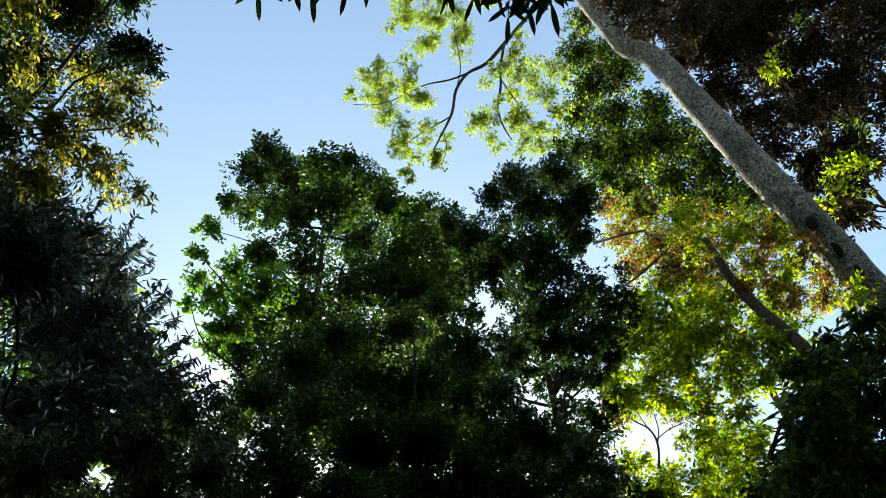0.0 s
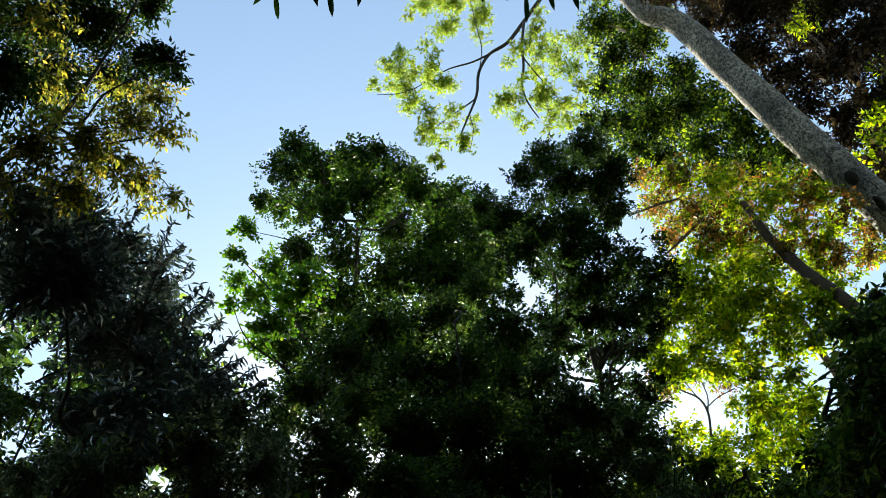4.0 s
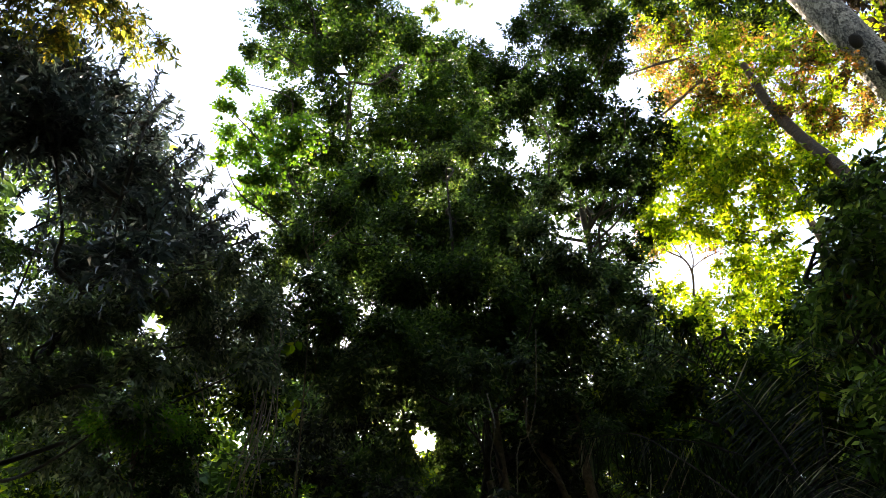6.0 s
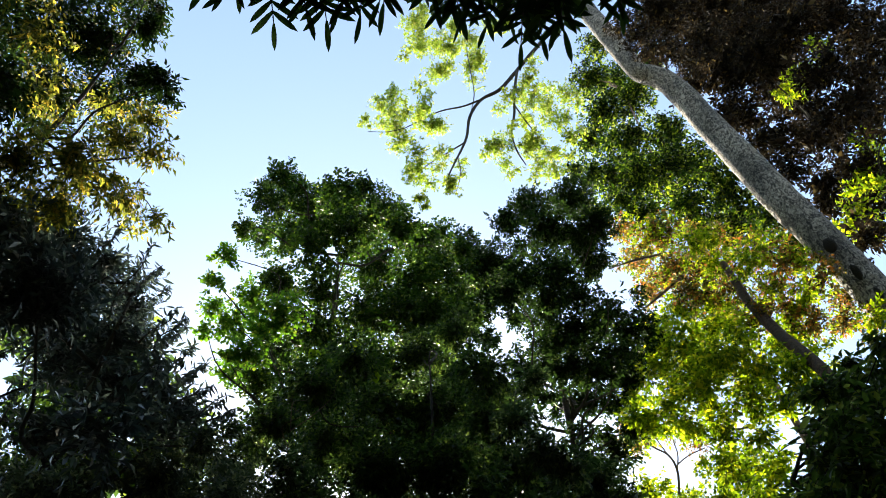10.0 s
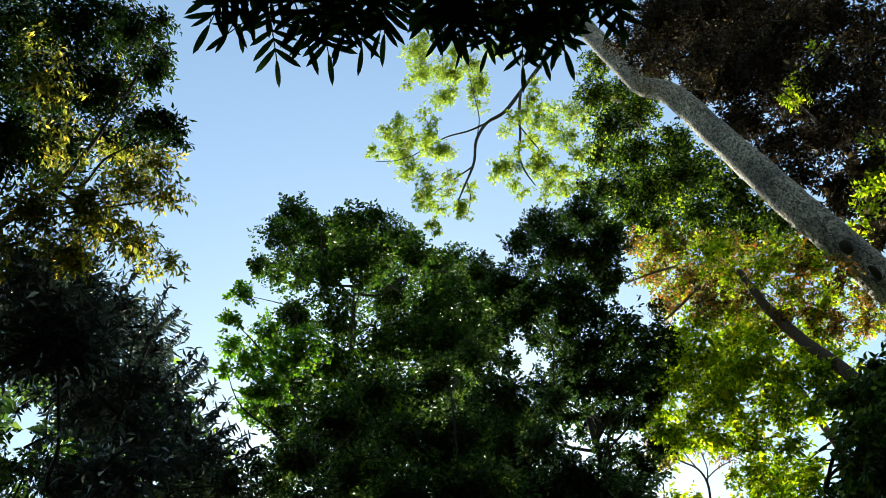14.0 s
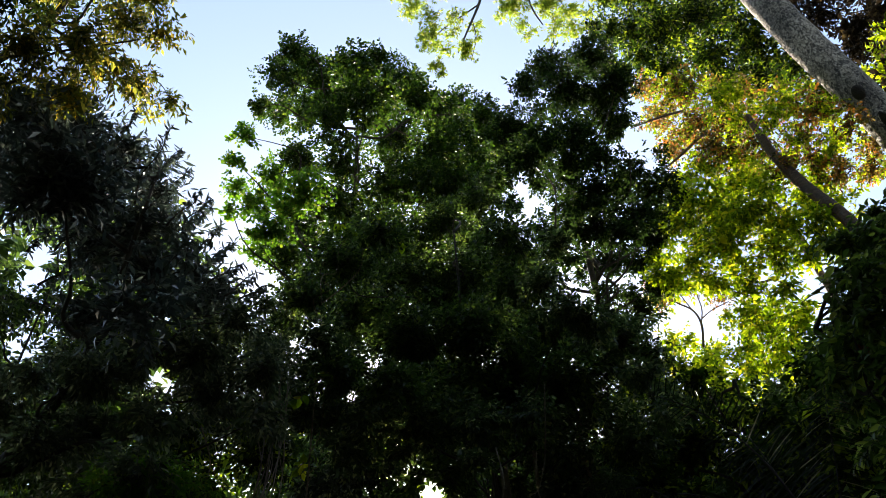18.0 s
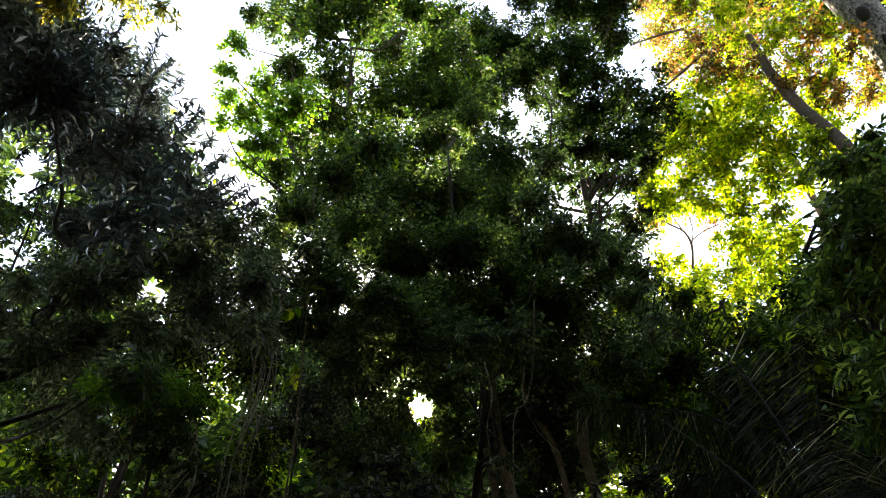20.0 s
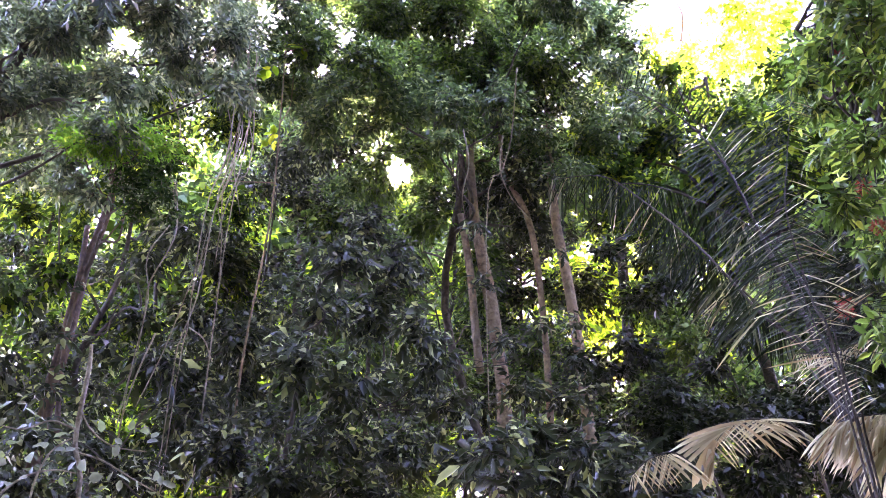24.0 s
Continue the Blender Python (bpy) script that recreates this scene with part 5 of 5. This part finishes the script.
for az, top, level, mat, cover in ((-36, 50, 9.5, LEAF_DARK, 3.0), (-28, 47, 10.5, LEAF_GREEN, 2.2), (-20, 44, 11.5, LEAF_GREEN, 2.4), (-13, 41, 11.5, LEAF_SHADE_TONE, 3.2),
                                   (-6, 46, 11.5, LEAF_DARK, 3.2), (1, 48, 11.5, LEAF_DARK, 3.2), (7, 44, 11.5, LEAF_SHADE_TONE, 3.2), (13, 40, 12.5, LEAF_DARK, 3.4),
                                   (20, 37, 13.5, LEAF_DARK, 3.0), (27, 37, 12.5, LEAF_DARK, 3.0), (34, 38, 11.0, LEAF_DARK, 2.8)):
    clumps = []
    for k in range(26):
        a, e = az + rng.uniform(-5.5, 5.5), 9 + (top - 11) * (k + rng.random()) / 26
        if 8.5 < a < 15.5 and 21 < e < 29 and rng.random() > 0.3:
            continue
        clumps.append((a, e, rng.uniform(1.7, 2.8)))
    tree("forest_tree", "shaded leafy forest tree in dense undergrowth", "tree",
         [(clumps, mat, "crown", K(cover=cover, length=0.09, width=0.042, gaps=0.2, droop=0.5, inner=1.6))], level, 200 + int(az), BARK_DARK,
         stem=0.045, limb_share=0.25, group="trees of the forest edge")

# ---------------------------------------------------------------- palms
def leaflet_mesh(name, mat, sag=0.25, wide=0.06):
    """A narrow folded blade one metre long along x, bending down."""
    v, f = [], []
    for k in range(6):
        s = k / 5
        w = wide * (0.35 + 2.6 * s * (1 - s)) * (1 if k < 5 else 0.12)
        z = -sag * s * s
        v += [(s, -w, z + 0.35 * w), (s, 0, z), (s, w, z + 0.35 * w)]
    for k in range(5):
        a = 3 * k
        f += [(a, a + 3, a + 4, a + 1), (a + 1, a + 4, a + 5, a + 2)]
    return smooth(mesh_of(name, np.array(v), np.array(f), mat))


def place(ob, pos, way, up, size):
    x = Vector(way).normalized()
    y = Vector(up).cross(x).normalized()
    z = x.cross(y)
    ob.matrix_local = Matrix.Translation(pos) @ Matrix((x, y, z)).transposed().to_4x4() @ Matrix.Diagonal((size, size, size, 1))


def bend(points, n):
    """n points evenly along a smooth course."""
    v, _ = tube(points, [0.001] * len(points), 4)
    line = v[:-2].reshape(-1, 4, 3).mean(axis=1)
    s = np.concatenate([[0], np.cumsum(np.linalg.norm(np.diff(line, axis=0), axis=1))])
    t = np.linspace(0, s[-1], n)
    return np.stack([np.interp(t, s, line[:, k]) for k in range(3)], 1)


def leaflet_at(palm, mesh, pos, x, y, label=""):
    """One leaflet that reaches x degrees across and y degrees up."""
    ob = part("leaflet", mesh, palm, label)
    view = (pos - EYE).normalized()
    right = view.cross(Vector((0, 0, 1))).normalized()
    place(ob, pos - palm.location, right * x + right.cross(view) * y - view * 0.15 * abs(x), Vector((0, 0, 0.7)) - view,
          (pos - EYE).length * math.tan(radians(math.hypot(x, y))))


def frond(palm, base, course, one, other, level, pairs, meshes, seed, bare=1, label="", thick=0.014):
    """A feathered frond. course: bearings and elevations along its midrib; one, other: the leaflets' reach (across, up, in degrees) at the foot and at the tip of either side; bare: the point of the course at which they begin."""
    rng = np.random.default_rng(seed)
    lean = [level * (1 + 0.05 * math.sin(2.2 * k / len(course) + seed)) for k in range(len(course))]
    pts = [spot(a, e, d) for (a, e), d in zip(course, lean)]
    v, f = tube([base + Vector((0, 0, 0.1))] + pts, np.linspace(thick, 0.2 * thick, len(pts) + 1), 6)
    line = bend(pts[bare:], 80)
    rachis = part("frond", smooth(mesh_of("frond", v - np.array(palm.location), f, BARK_DARK)), palm, label)
    for k in range(pairs):
        s = (k + 0.5) / pairs
        i = 79 * s
        j = min(int(i), 78)
        pos = line[j] + (line[j + 1] - line[j]) * (i - j)
        view = pos - np.array(EYE)
        dist = np.linalg.norm(view)
        view = view / dist
        right = unit(np.cross(view, np.array([0, 0, 1.0])))
        up = np.cross(right, view)
        for foot, tip in (one, other):
            if rng.random() < 0.07:
                continue
            x, y = (math.tan(radians(foot[q] + (tip[q] - foot[q]) * s)) * dist * rng.uniform(0.82, 1.12) for q in (0, 1))
            d = right * x + up * y
            size = np.linalg.norm(d)
            d = d + view * size * rng.normal(-0.12, 0.16) + rng.normal(0, 0.05, 3) * size
            ob = new("leaflet", meshes[int(rng.integers(len(meshes)))])
            ob.parent = rachis
            place(ob, pos - np.array(palm.location), d, np.array([0, 0, 0.8]) - 0.8 * view + rng.normal(0, 0.25, 3), size)


dark_blades = [leaflet_mesh("leaflet", LEAF_PALM, sag, w) for sag, w in ((0.12, 0.022), (0.2, 0.02), (0.16, 0.024), (0.24, 0.019))]
worn_blades = [leaflet_mesh("leaflet", LEAF_DRY, sag, w) for sag, w in ((0.16, 0.016), (0.22, 0.018))]
dry_blades = [leaflet_mesh("leaflet", LEAF_DRY, sag, w) for sag, w in ((0.14, 0.029), (0.24, 0.033), (0.2, 0.026))]
BLADES = {"dark": dark_blades * 3 + worn_blades[:1], "grey": dark_blades * 2 + worn_blades[:1] * 3, "pale": dark_blades + worn_blades, "dry": dry_blades}
pb = spot(26.5, 0, 5.6)
pb.z = ground_z(pb.x, pb.y)
palm = thing("palm", pb, "tall arching forest palm with dark feathery fronds", "palm")
for k, (course_of, one, other, pairs, kind_of, lab) in enumerate((
        ([(25.64, 15.57), (23.54, 23.99), (22.00, 29.73), (20.18, 32.98), (17.61, 35.41), (14.30, 37.14)], ((-2.9, -2.1), (-1.1, -0.2)), ((3.1, 2.1), (0.4, 1.5)), 62, "dark", ""),
        ([(25.32, 15.61), (24.24, 22.07), (22.94, 26.63), (21.75, 30.50), (20.82, 33.05)], ((-4.2, -2.3), (-2.3, -0.4)), ((3.4, 0.8), (1.7, 1.7)), 50, "dark", ""),
        ([(25.50, 14.90), (22.21, 20.93), (18.57, 26.19), (15.00, 29.62), (12.44, 31.32), (8.51, 31.42)], ((-3.4, -2.9), (-1.0, -1.7)), ((0.6, -3.6), (-0.4, -2.9)), 74, "dark", "drooping arched frond"),
        ([(26.28, 15.49), (24.60, 23.81), (21.89, 27.17), (18.29, 29.39), (15.13, 30.54), (12.58, 30.63)], ((-1.5, -2.9), (-1.7, -1.7)), ((1.5, -4.2), (-0.2, -3.1)), 66, "dark", "drooping arched frond"),
        ([(26.00, 14.17), (23.68, 19.30), (21.09, 22.90), (18.13, 25.88), (14.76, 27.77)], ((-3.1, -1.9), (-2.7, -0.8)), ((0.0, -3.6), (-0.8, -2.3)), 52, "dark", ""))):
    frond(palm, pb, course_of, one, other, 5.6, pairs, BLADES[kind_of], 60 + k, 1, lab)
pb = spot(28.2, 0, 3.4)
pb.z = 0.0
palm = thing("palm", pb, "slender palm with pale grey worn leaflets beside the bush", "palm")
for k, (course_of, one, other, pairs, kind_of, lab) in enumerate((
        ([(26.35, 15.82), (25.47, 21.17), (24.99, 26.99), (25.61, 29.77), (26.33, 32.14), (27.25, 34.80)], ((-3.6, -1.0), (-1.7, -0.4)), ((3.1, -1.7), (1.1, -0.6)), 48, "grey", "upright frond with pale grey leaflets"),
        ([(26.18, 13.48), (26.00, 17.24), (25.25, 20.14), (24.70, 23.43), (24.08, 25.71)], ((-3.8, 0.0), (-2.1, -0.6)), ((2.7, -1.0), (1.7, 0.4)), 32, "pale", "frond with pale worn leaflets"),
        ([(26.49, 13.45), (26.36, 18.92), (26.26, 23.16), (25.86, 25.39), (25.24, 26.77)], ((-2.9, -1.1), (-1.0, 0.2)), ((2.9, 1.3), (1.5, 1.7)), 34, "grey", ""),
        ([(26.80, 13.41), (28.14, 17.27), (28.61, 19.94), (28.60, 22.03)], ((-2.7, -1.5), (-1.3, -0.4)), ((2.7, -1.1), (1.3, 0.8)), 34, "dark", ""))):
    frond(palm, pb, course_of, one, other, 3.4, pairs, BLADES[kind_of], 80 + k, 1, lab, 0.005)
pb = spot(27.5, 0, 3.6)
pb.z = 0.0
palm = thing("palm", pb, "low palm with pale dry grey-brown fronds", "palm")
for k, (course_of, one, other, pairs, bare) in enumerate((
        ([(24.07, 9.41), (23.69, 12.40), (22.69, 14.12), (21.07, 14.59), (19.51, 14.62), (18.61, 14.07), (17.78, 13.22)], ((-2.3, -0.5), (-1.6, -2.4)), ((2.3, -1.5), (1.1, -1.6)), 26, 2),
        ([(30.73, 8.56), (31.01, 11.94), (30.19, 13.39), (28.52, 14.10), (26.64, 14.16), (24.97, 13.88)], ((-4.4, -4.0), (-2.4, -1.5)), ((-2.3, -4.8), (-1.1, -1.9)), 40, 2),
        ([(18.18, 9.45), (16.77, 11.56), (15.36, 12.96), (13.71, 12.71), (12.44, 11.71)], ((-0.8, -2.2), (-0.5, -1.1)), ((2.4, -1.6), (1.0, -1.5)), 18, 2),
        ([(30.40, 14.27), (30.04, 17.81), (28.29, 18.61), (26.20, 18.18), (23.67, 18.35)], ((-1.5, -0.8), (-0.5, -0.8)), ((-0.8, -1.1), (0.3, -1.0)), 36, 1),
        ([(26.61, 11.14), (26.28, 13.97), (25.54, 15.41), (24.73, 16.78), (24.26, 17.82)], ((-1.7, -1.0), (-1.0, -0.6)), ((1.7, 1.2), (1.5, 0.8)), 16, 1))):
    frond(palm, pb, course_of, one, other, 3.6, pairs, BLADES["dry"], 70 + k, bare, "", 0.008)
# the long outer leaflets that spread from the bend of the nearest frond
for (a, e), (x, y) in zip([(20.37, 14.58), (19.96, 14.62), (19.61, 14.58), (19.31, 14.50), (19.01, 14.35), (20.89, 14.57), (20.37, 14.58), (19.96, 14.58), (19.50, 14.59)], ((-4.8, -0.2), (-5.0, -0.8), (-5.2, -1.5), (-4.8, -2.0), (-4.2, -2.4), (3.1, -0.1), (3.4, -1.1), (3.0, -1.7), (2.6, -2.2))):
    leaflet_at(palm, dry_blades[1], spot(a, e, 3.6), x, y)
blade = leaflet_mesh("leaflet", LEAF_DRY, 0.12, 0.11)
for (a, e), (x, y) in zip([(17.80, 13.40), (17.54, 13.07), (17.97, 13.56)], ((-1.03, -2.76), (-0.31, -2.30), (-1.92, -2.68))):
    leaflet_at(palm, blade, spot(a, e, 3.58), x, y, "broad torn end leaflet")

# ---------------------------------------------------------------- compound leaves overhead
# Silhouette darkness of the bough is carried by the leaflets' colour.
blade = leaflet_mesh("leaflet", LEAF_BLACK_SHADE, 0.08, 0.1)
tips = [(-33.34, 74.31), (-40.71, 69.58), (10.93, 75.71), (6.28, 72.42), (-21.51, 76.67), (-27.40, 72.02), (-12.15, 77.12), (-10.64, 73.20), (17.53, 77.03), (5.17, 73.86), (33.16, 74.92), (16.84, 72.21), (40.14, 73.32), (23.56, 71.49), (-31.11, 76.53), (-37.55, 72.01), (18.32, 75.46), (19.53, 71.30), (31.21, 72.77), (13.31, 72.50), (-19.14, 77.53), (-22.71, 73.65), (28.49, 75.72), (26.09, 71.47), (41.96, 72.33), (33.17, 71.06), (-38.72, 75.47), (-43.04, 72.11), (-9.21, 78.23), (-17.06, 75.15), (14.60, 76.17), (2.24, 73.25), (28.85, 74.45), (34.32, 70.34), (-41.38, 74.58), (-44.65, 70.40), (-24.90, 76.77), (-29.31, 72.54), (1.10, 77.53), (4.97, 73.51), (10.52, 76.81), (11.87, 72.32), (20.72, 75.96), (8.54, 72.94)]
tips += [(36.58, 73.76), (25.82, 70.50), (39.54, 72.56), (36.78, 69.68), (-46.33, 73.50), (-44.03, 69.47), (-17.59, 75.84), (-19.37, 72.81), (-40.98, 73.41), (-40.66, 69.69), (-37.68, 72.81), (-30.61, 69.71), (-27.15, 73.96), (-21.55, 71.22), (-32.31, 73.69), (-26.13, 71.42), (-16.57, 74.46), (-15.23, 72.17), (-10.17, 76.14), (-11.68, 73.24), (5.13, 74.95), (6.30, 73.08), (18.20, 74.35), (11.51, 71.61), (20.51, 72.54), (17.37, 69.91), (28.57, 72.87), (25.81, 69.69), (-44.05, 73.17), (-46.81, 70.93), (39.30, 70.78), (36.54, 69.08), (23.70, 72.87), (21.56, 70.02), (-0.99, 76.18), (0.87, 73.84), (-21.50, 75.23), (-20.29, 72.38)]
start = far(-8, 84, 4.4)
bough = thing("overhanging_bough", start, "dark leafy bough with pinnate compound leaves", "branch")
rng = np.random.default_rng(81)
ends = [far(a, e, 4.1) for a, e in tips]
spine = [far(100, 60, 5.2), far(60, 74, 4.7), far(20, 80, 4.4), far(-40, 79, 4.3), far(-62, 70, 4.3)]
v, f = tube(spine, [0.05, 0.035, 0.025, 0.018, 0.008], 8, 0.1)
part("branch", smooth(mesh_of("branch", v - np.array(start), f, BARK_DARK)), bough)
for k in range(0, len(ends), 2):
    a, b = ends[k], ends[k + 1]
    near = min((Vector(q) for q in bend(spine, 30)), key=lambda q: (q - a).length)
    line = bend([near, a, (a + b) / 2 + Vector((0, 0, 0.02)), b], 90)
    v, f = tube(line[::11].tolist() + [line[-1].tolist()], np.linspace(0.007, 0.002, len(line[::11]) + 1), 5)
    leaf = part("compound_leaf", smooth(mesh_of("compound_leaf", v - np.array(start), f, BARK_DARK)), bough)
    i0 = int(np.argmin(np.linalg.norm(line - np.array(a), axis=1)))
    size = rng.uniform(0.12, 0.155)
    pairs = int(rng.integers(5, 7))
    for q in range(pairs + 1):
        j = int(i0 + (86 - i0) * (q + 0.3) / pairs) if q < pairs else 89
        way = unit(line[min(j + 2, 89)] - line[j - 2])
        view = unit(line[j] - np.array(EYE))
        for sign in ((-1, 1) if q < pairs else (0,)):
            d = unit(np.cross(way, view) * sign * (1.15 - 0.45 * q / pairs) + way * (0.3 + 0.4 * q / pairs if sign else 1.0) + rng.normal(0, 0.08, 3))
            ob = new("leaflet", blade)
            ob.parent = leaf
            place(ob, line[j] - np.array(start), d, -view + rng.normal(0, 0.3, 3), size * rng.uniform(0.85, 1.1))

lv, lf, tv, tf = sprays([(far(a, e, 4.5), 4.5 * math.tan(radians(r))) for a, e, r in [(-23.6, 75.8, 1.7), (-8.6, 75.8, 1.8), (6.1, 75.3, 1.8), (18.3, 73.4, 1.7), (28.2, 72.3, 1.7), (16, 76.1, 2.2), (-9, 77.5, 2.2), (-32.6, 75.6, 1.4), (37.5, 71.8, 1.7), (21.8, 71.2, 1), (-0, 74.4, 1.1)]], rng, 2.6, 0.09, 0.03, per=9, gaps=0.3, core=0.6, small=False)
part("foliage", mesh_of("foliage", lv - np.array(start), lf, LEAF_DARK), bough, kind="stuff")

# ---------------------------------------------------------------- lianas, saplings and flowers
for k, plan in enumerate(([(-18.69, 40.48), (-17.41, 37.81), (-16.15, 35.07), (-16.28, 31.71), (-15.39, 28.45)],
                         [(-16.98, 40.03), (-15.83, 37.31), (-15.60, 34.40), (-15.81, 31.40), (-16.60, 28.31), (-16.71, 24.93)],
                         [(-15.73, 39.50), (-15.44, 36.26), (-15.78, 33.26), (-16.68, 30.17), (-17.49, 27.45), (-17.98, 22.93)],
                         [(-17.24, 38.92), (-17.68, 36.31), (-16.77, 33.50), (-17.20, 30.84)],
                         [(-19.95, 35.58), (-18.82, 36.50), (-17.37, 37.09), (-16.17, 37.99)],
                         [(-21.89, 35.59), (-20.57, 33.28), (-20.89, 30.65), (-19.97, 27.84), (-21.34, 25.06), (-20.82, 22.21), (-21.10, 18.21), (-21.41, 13.97)],
                         [(-17.30, 26.73), (-18.36, 22.88), (-19.26, 19.13), (-20.45, 15.45)],
                         [(-15.33, 38.47), (-15.77, 35.49), (-14.91, 32.63)],
                         [(-17.31, 36.73), (-15.98, 33.98), (-16.64, 31.29), (-17.18, 29.35), (-16.39, 26.84)],
                         [(-17.84, 20.74), (-16.80, 20.11), (-16.04, 18.72)],
                         [(1.67, 35.02), (2.08, 32.75), (1.51, 30.47), (2.08, 27.79)],
                         [(4.88, 34.56), (4.55, 32.31), (5.35, 30.37), (6.80, 28.78)])):
    pts = [spot(a, e, 7.1 + 0.25 * math.sin(k + i)) for i, (a, e) in enumerate(plan)]
    v, f = tube(pts, np.linspace(0.007, 0.0045, len(pts)), 6, 0.15, k)
    tagged(new("liana", smooth(mesh_of("liana", v, f, VINE))), "thin hanging woody vine, pale brown", "vine", "hanging vines")
for k, plan in enumerate(([(-16.3, 40.13, 0.04), (-16.26, 35.79, 0.04), (-16.43, 31.32, 0.04), (-17.26, 28.6, 0.04), (-17.6, 22.97, 0.04), (-18.28, 19.96, 0.04), (-18.46, 16.34, 0.04)], [(-21.81, 31.23, 0.04), (-20.33, 29.82, 0.04), (-19.72, 27.14, 0.04), (-19.97, 25.63, 0.04), (-20.9, 23.29, 0.04), (-20.89, 21.11, 0.04), (-20.93, 18.23, 0.04), (-21.19, 14.68, 0.04)], [(-17.02, 38.95, 0.04), (-16.87, 32.75, 0.04), (-17.78, 29.27, 0.04), (-18.01, 24.4, 0.04), (-17.95, 20.73, 0.04), (-18.16, 16.72, 0.04)], [(-16.17, 37.99, 0.04), (-15.28, 35.18, 0.04), (-15.18, 31.47, 0.04), (-16.19, 26.86, 0.04)], [(-19.98, 20.13, 0.04), (-20.86, 16.81, 0.04), (-21.17, 13.99, 0.04), (-21.08, 9.28, 0.03)], [(-15.44, 39.18, 0.04), (-16.4, 33.92, 0.04), (-16.88, 30.14, 0.04), (-16.32, 24.97, 0.04), (-16.23, 18.7, 0.04)], [(6.3, 38.95, 0.04), (5.57, 34.53, 0.04), (4.78, 32.3, 0.04), (3.29, 27.77, 0.04)], [(-6.3, 29.19, 0.04), (-3.54, 24.7, 0.04), (-3.78, 19.38, 0.04), (-5.18, 14.9, 0.04)])):
    pts = [spot(a, e, 7.4 + 0.25 * math.sin(k + i)) for i, (a, e, w) in enumerate(plan)]
    low = pts[-1].copy()
    low.z = ground_z(low.x, low.y)
    v, f = tube(pts + [low], np.linspace(0.008, 0.005, len(pts) + 1), 6, 0.15, k)
    tagged(new("liana", smooth(mesh_of("liana", v, f, VINE))), "thin hanging woody vine, pale brown", "vine", "hanging vines")
sap = stem_tree("sapling", "thin pale sapling with sparse rounded leaves", "sapling", [course([(-22.78, 9.17, 0.3), (-23.59, 12.74, 0.31), (-23.69, 14.77, 0.31), (-23.68, 17.54, 0.28), (-23.82, 18.93, 0.21)], 4.3)], VINE, 46)
for plan in ([(-27.63, 9.13, 0.03), (-26.14, 10.69, 0.03), (-24.53, 11.26, 0.03), (-23.22, 11.17, 0.03)], [(-25.47, 8.99, 0.03), (-25.44, 10.59, 0.03), (-24.9, 12.28, 0.03), (-23.85, 13.22, 0.03)], [(-23.53, 12.41, 0.03), (-21.91, 12.05, 0.03), (-20.08, 11.18, 0.03), (-17.88, 10.14, 0.04)], [(-23.78, 13.74, 0.03), (-25.27, 14.09, 0.03), (-26.73, 13.42, 0.03), (-28.33, 13.56, 0.03)], [(-23.82, 15.1, 0.03), (-22.9, 13.83, 0.03), (-21.39, 12.94, 0.03), (-19.31, 12.77, 0.04)]):
    v, f = tube([spot(a, e, 4.3) for a, e, w in plan], np.linspace(0.006, 0.003, len(plan)), 6, 0.1)
    part("branch", smooth(mesh_of("branch", v - np.array(sap.location), f, VINE)), sap)
LEAF_PALE = leaf_material("pale_rounded_leaf", (0.05, 0.058, 0.032), (0.12, 0.13, 0.08), (0.08, 0.1, 0.04), 0.3, 0.3, 0.35)
rng = np.random.default_rng(91)
rv, rf = blades(np.zeros((1, 3)), np.array([[1.0, 0, 0]]), np.array([[0, 0, 1.0]]), np.ones(1), np.array([0.75]))
round_leaf = mesh_of("leaf", rv, rf, LEAF_PALE)
for c, r in at_level([(-27.6, 14.3, 1), (-25.7, 13.2, 1.4), (-26.8, 12.1, 1.3), (-23.5, 13.4, 1.4), (-21.4, 12.9, 1.4), (-24.3, 11, 1.7), (-19.5, 11.7, 1.4), (-21.6, 10.6, 1.4), (-26.3, 10.2, 1.3), (-20.2, 13.7, 1.1), (-18, 10.8, 1.1)], 4.3, rng, 0.08):
    for _ in range(7):
        ob = new("leaf", round_leaf)
        ob.parent = sap
        place(ob, np.array(c) + rng.normal(0, r * 0.7, 3) - np.array(sap.location), rng.normal(0, 1, 3) + np.array([0, 0, -0.5]),
              rng.normal(0, 0.5, 3) + np.array([0, -0.5, 1]), rng.uniform(0.04, 0.075))
PETAL = leaf_material("red_petal", (0.16, 0.03, 0.02), (0.32, 0.08, 0.05), (0.22, 0.1, 0.06), 0.2, 0.3)
for c, r in at_level([(27.3, 20.7, 0.6), (30.1, 27.5, 0.5), (30.4, 25, 0.5), (30.8, 35.8, 0.4)], 3.6, rng, 0.02):
    n = 160
    pos = np.array(c) + unit(rng.normal(size=(n, 3))) * r * rng.random((n, 1)) ** 0.5 * np.array([0.8, 0.8, 1.1])
    v, f = blades(pos, unit(pos - np.array(c)) + rng.normal(0, 0.4, (n, 3)), rng.normal(size=(n, 3)), np.full(n, 0.02), np.full(n, 0.008))
    part("flower_head", mesh_of("flower_head", v - np.array(bush.location), f, PETAL), bush, "drooping reddish flower cluster")
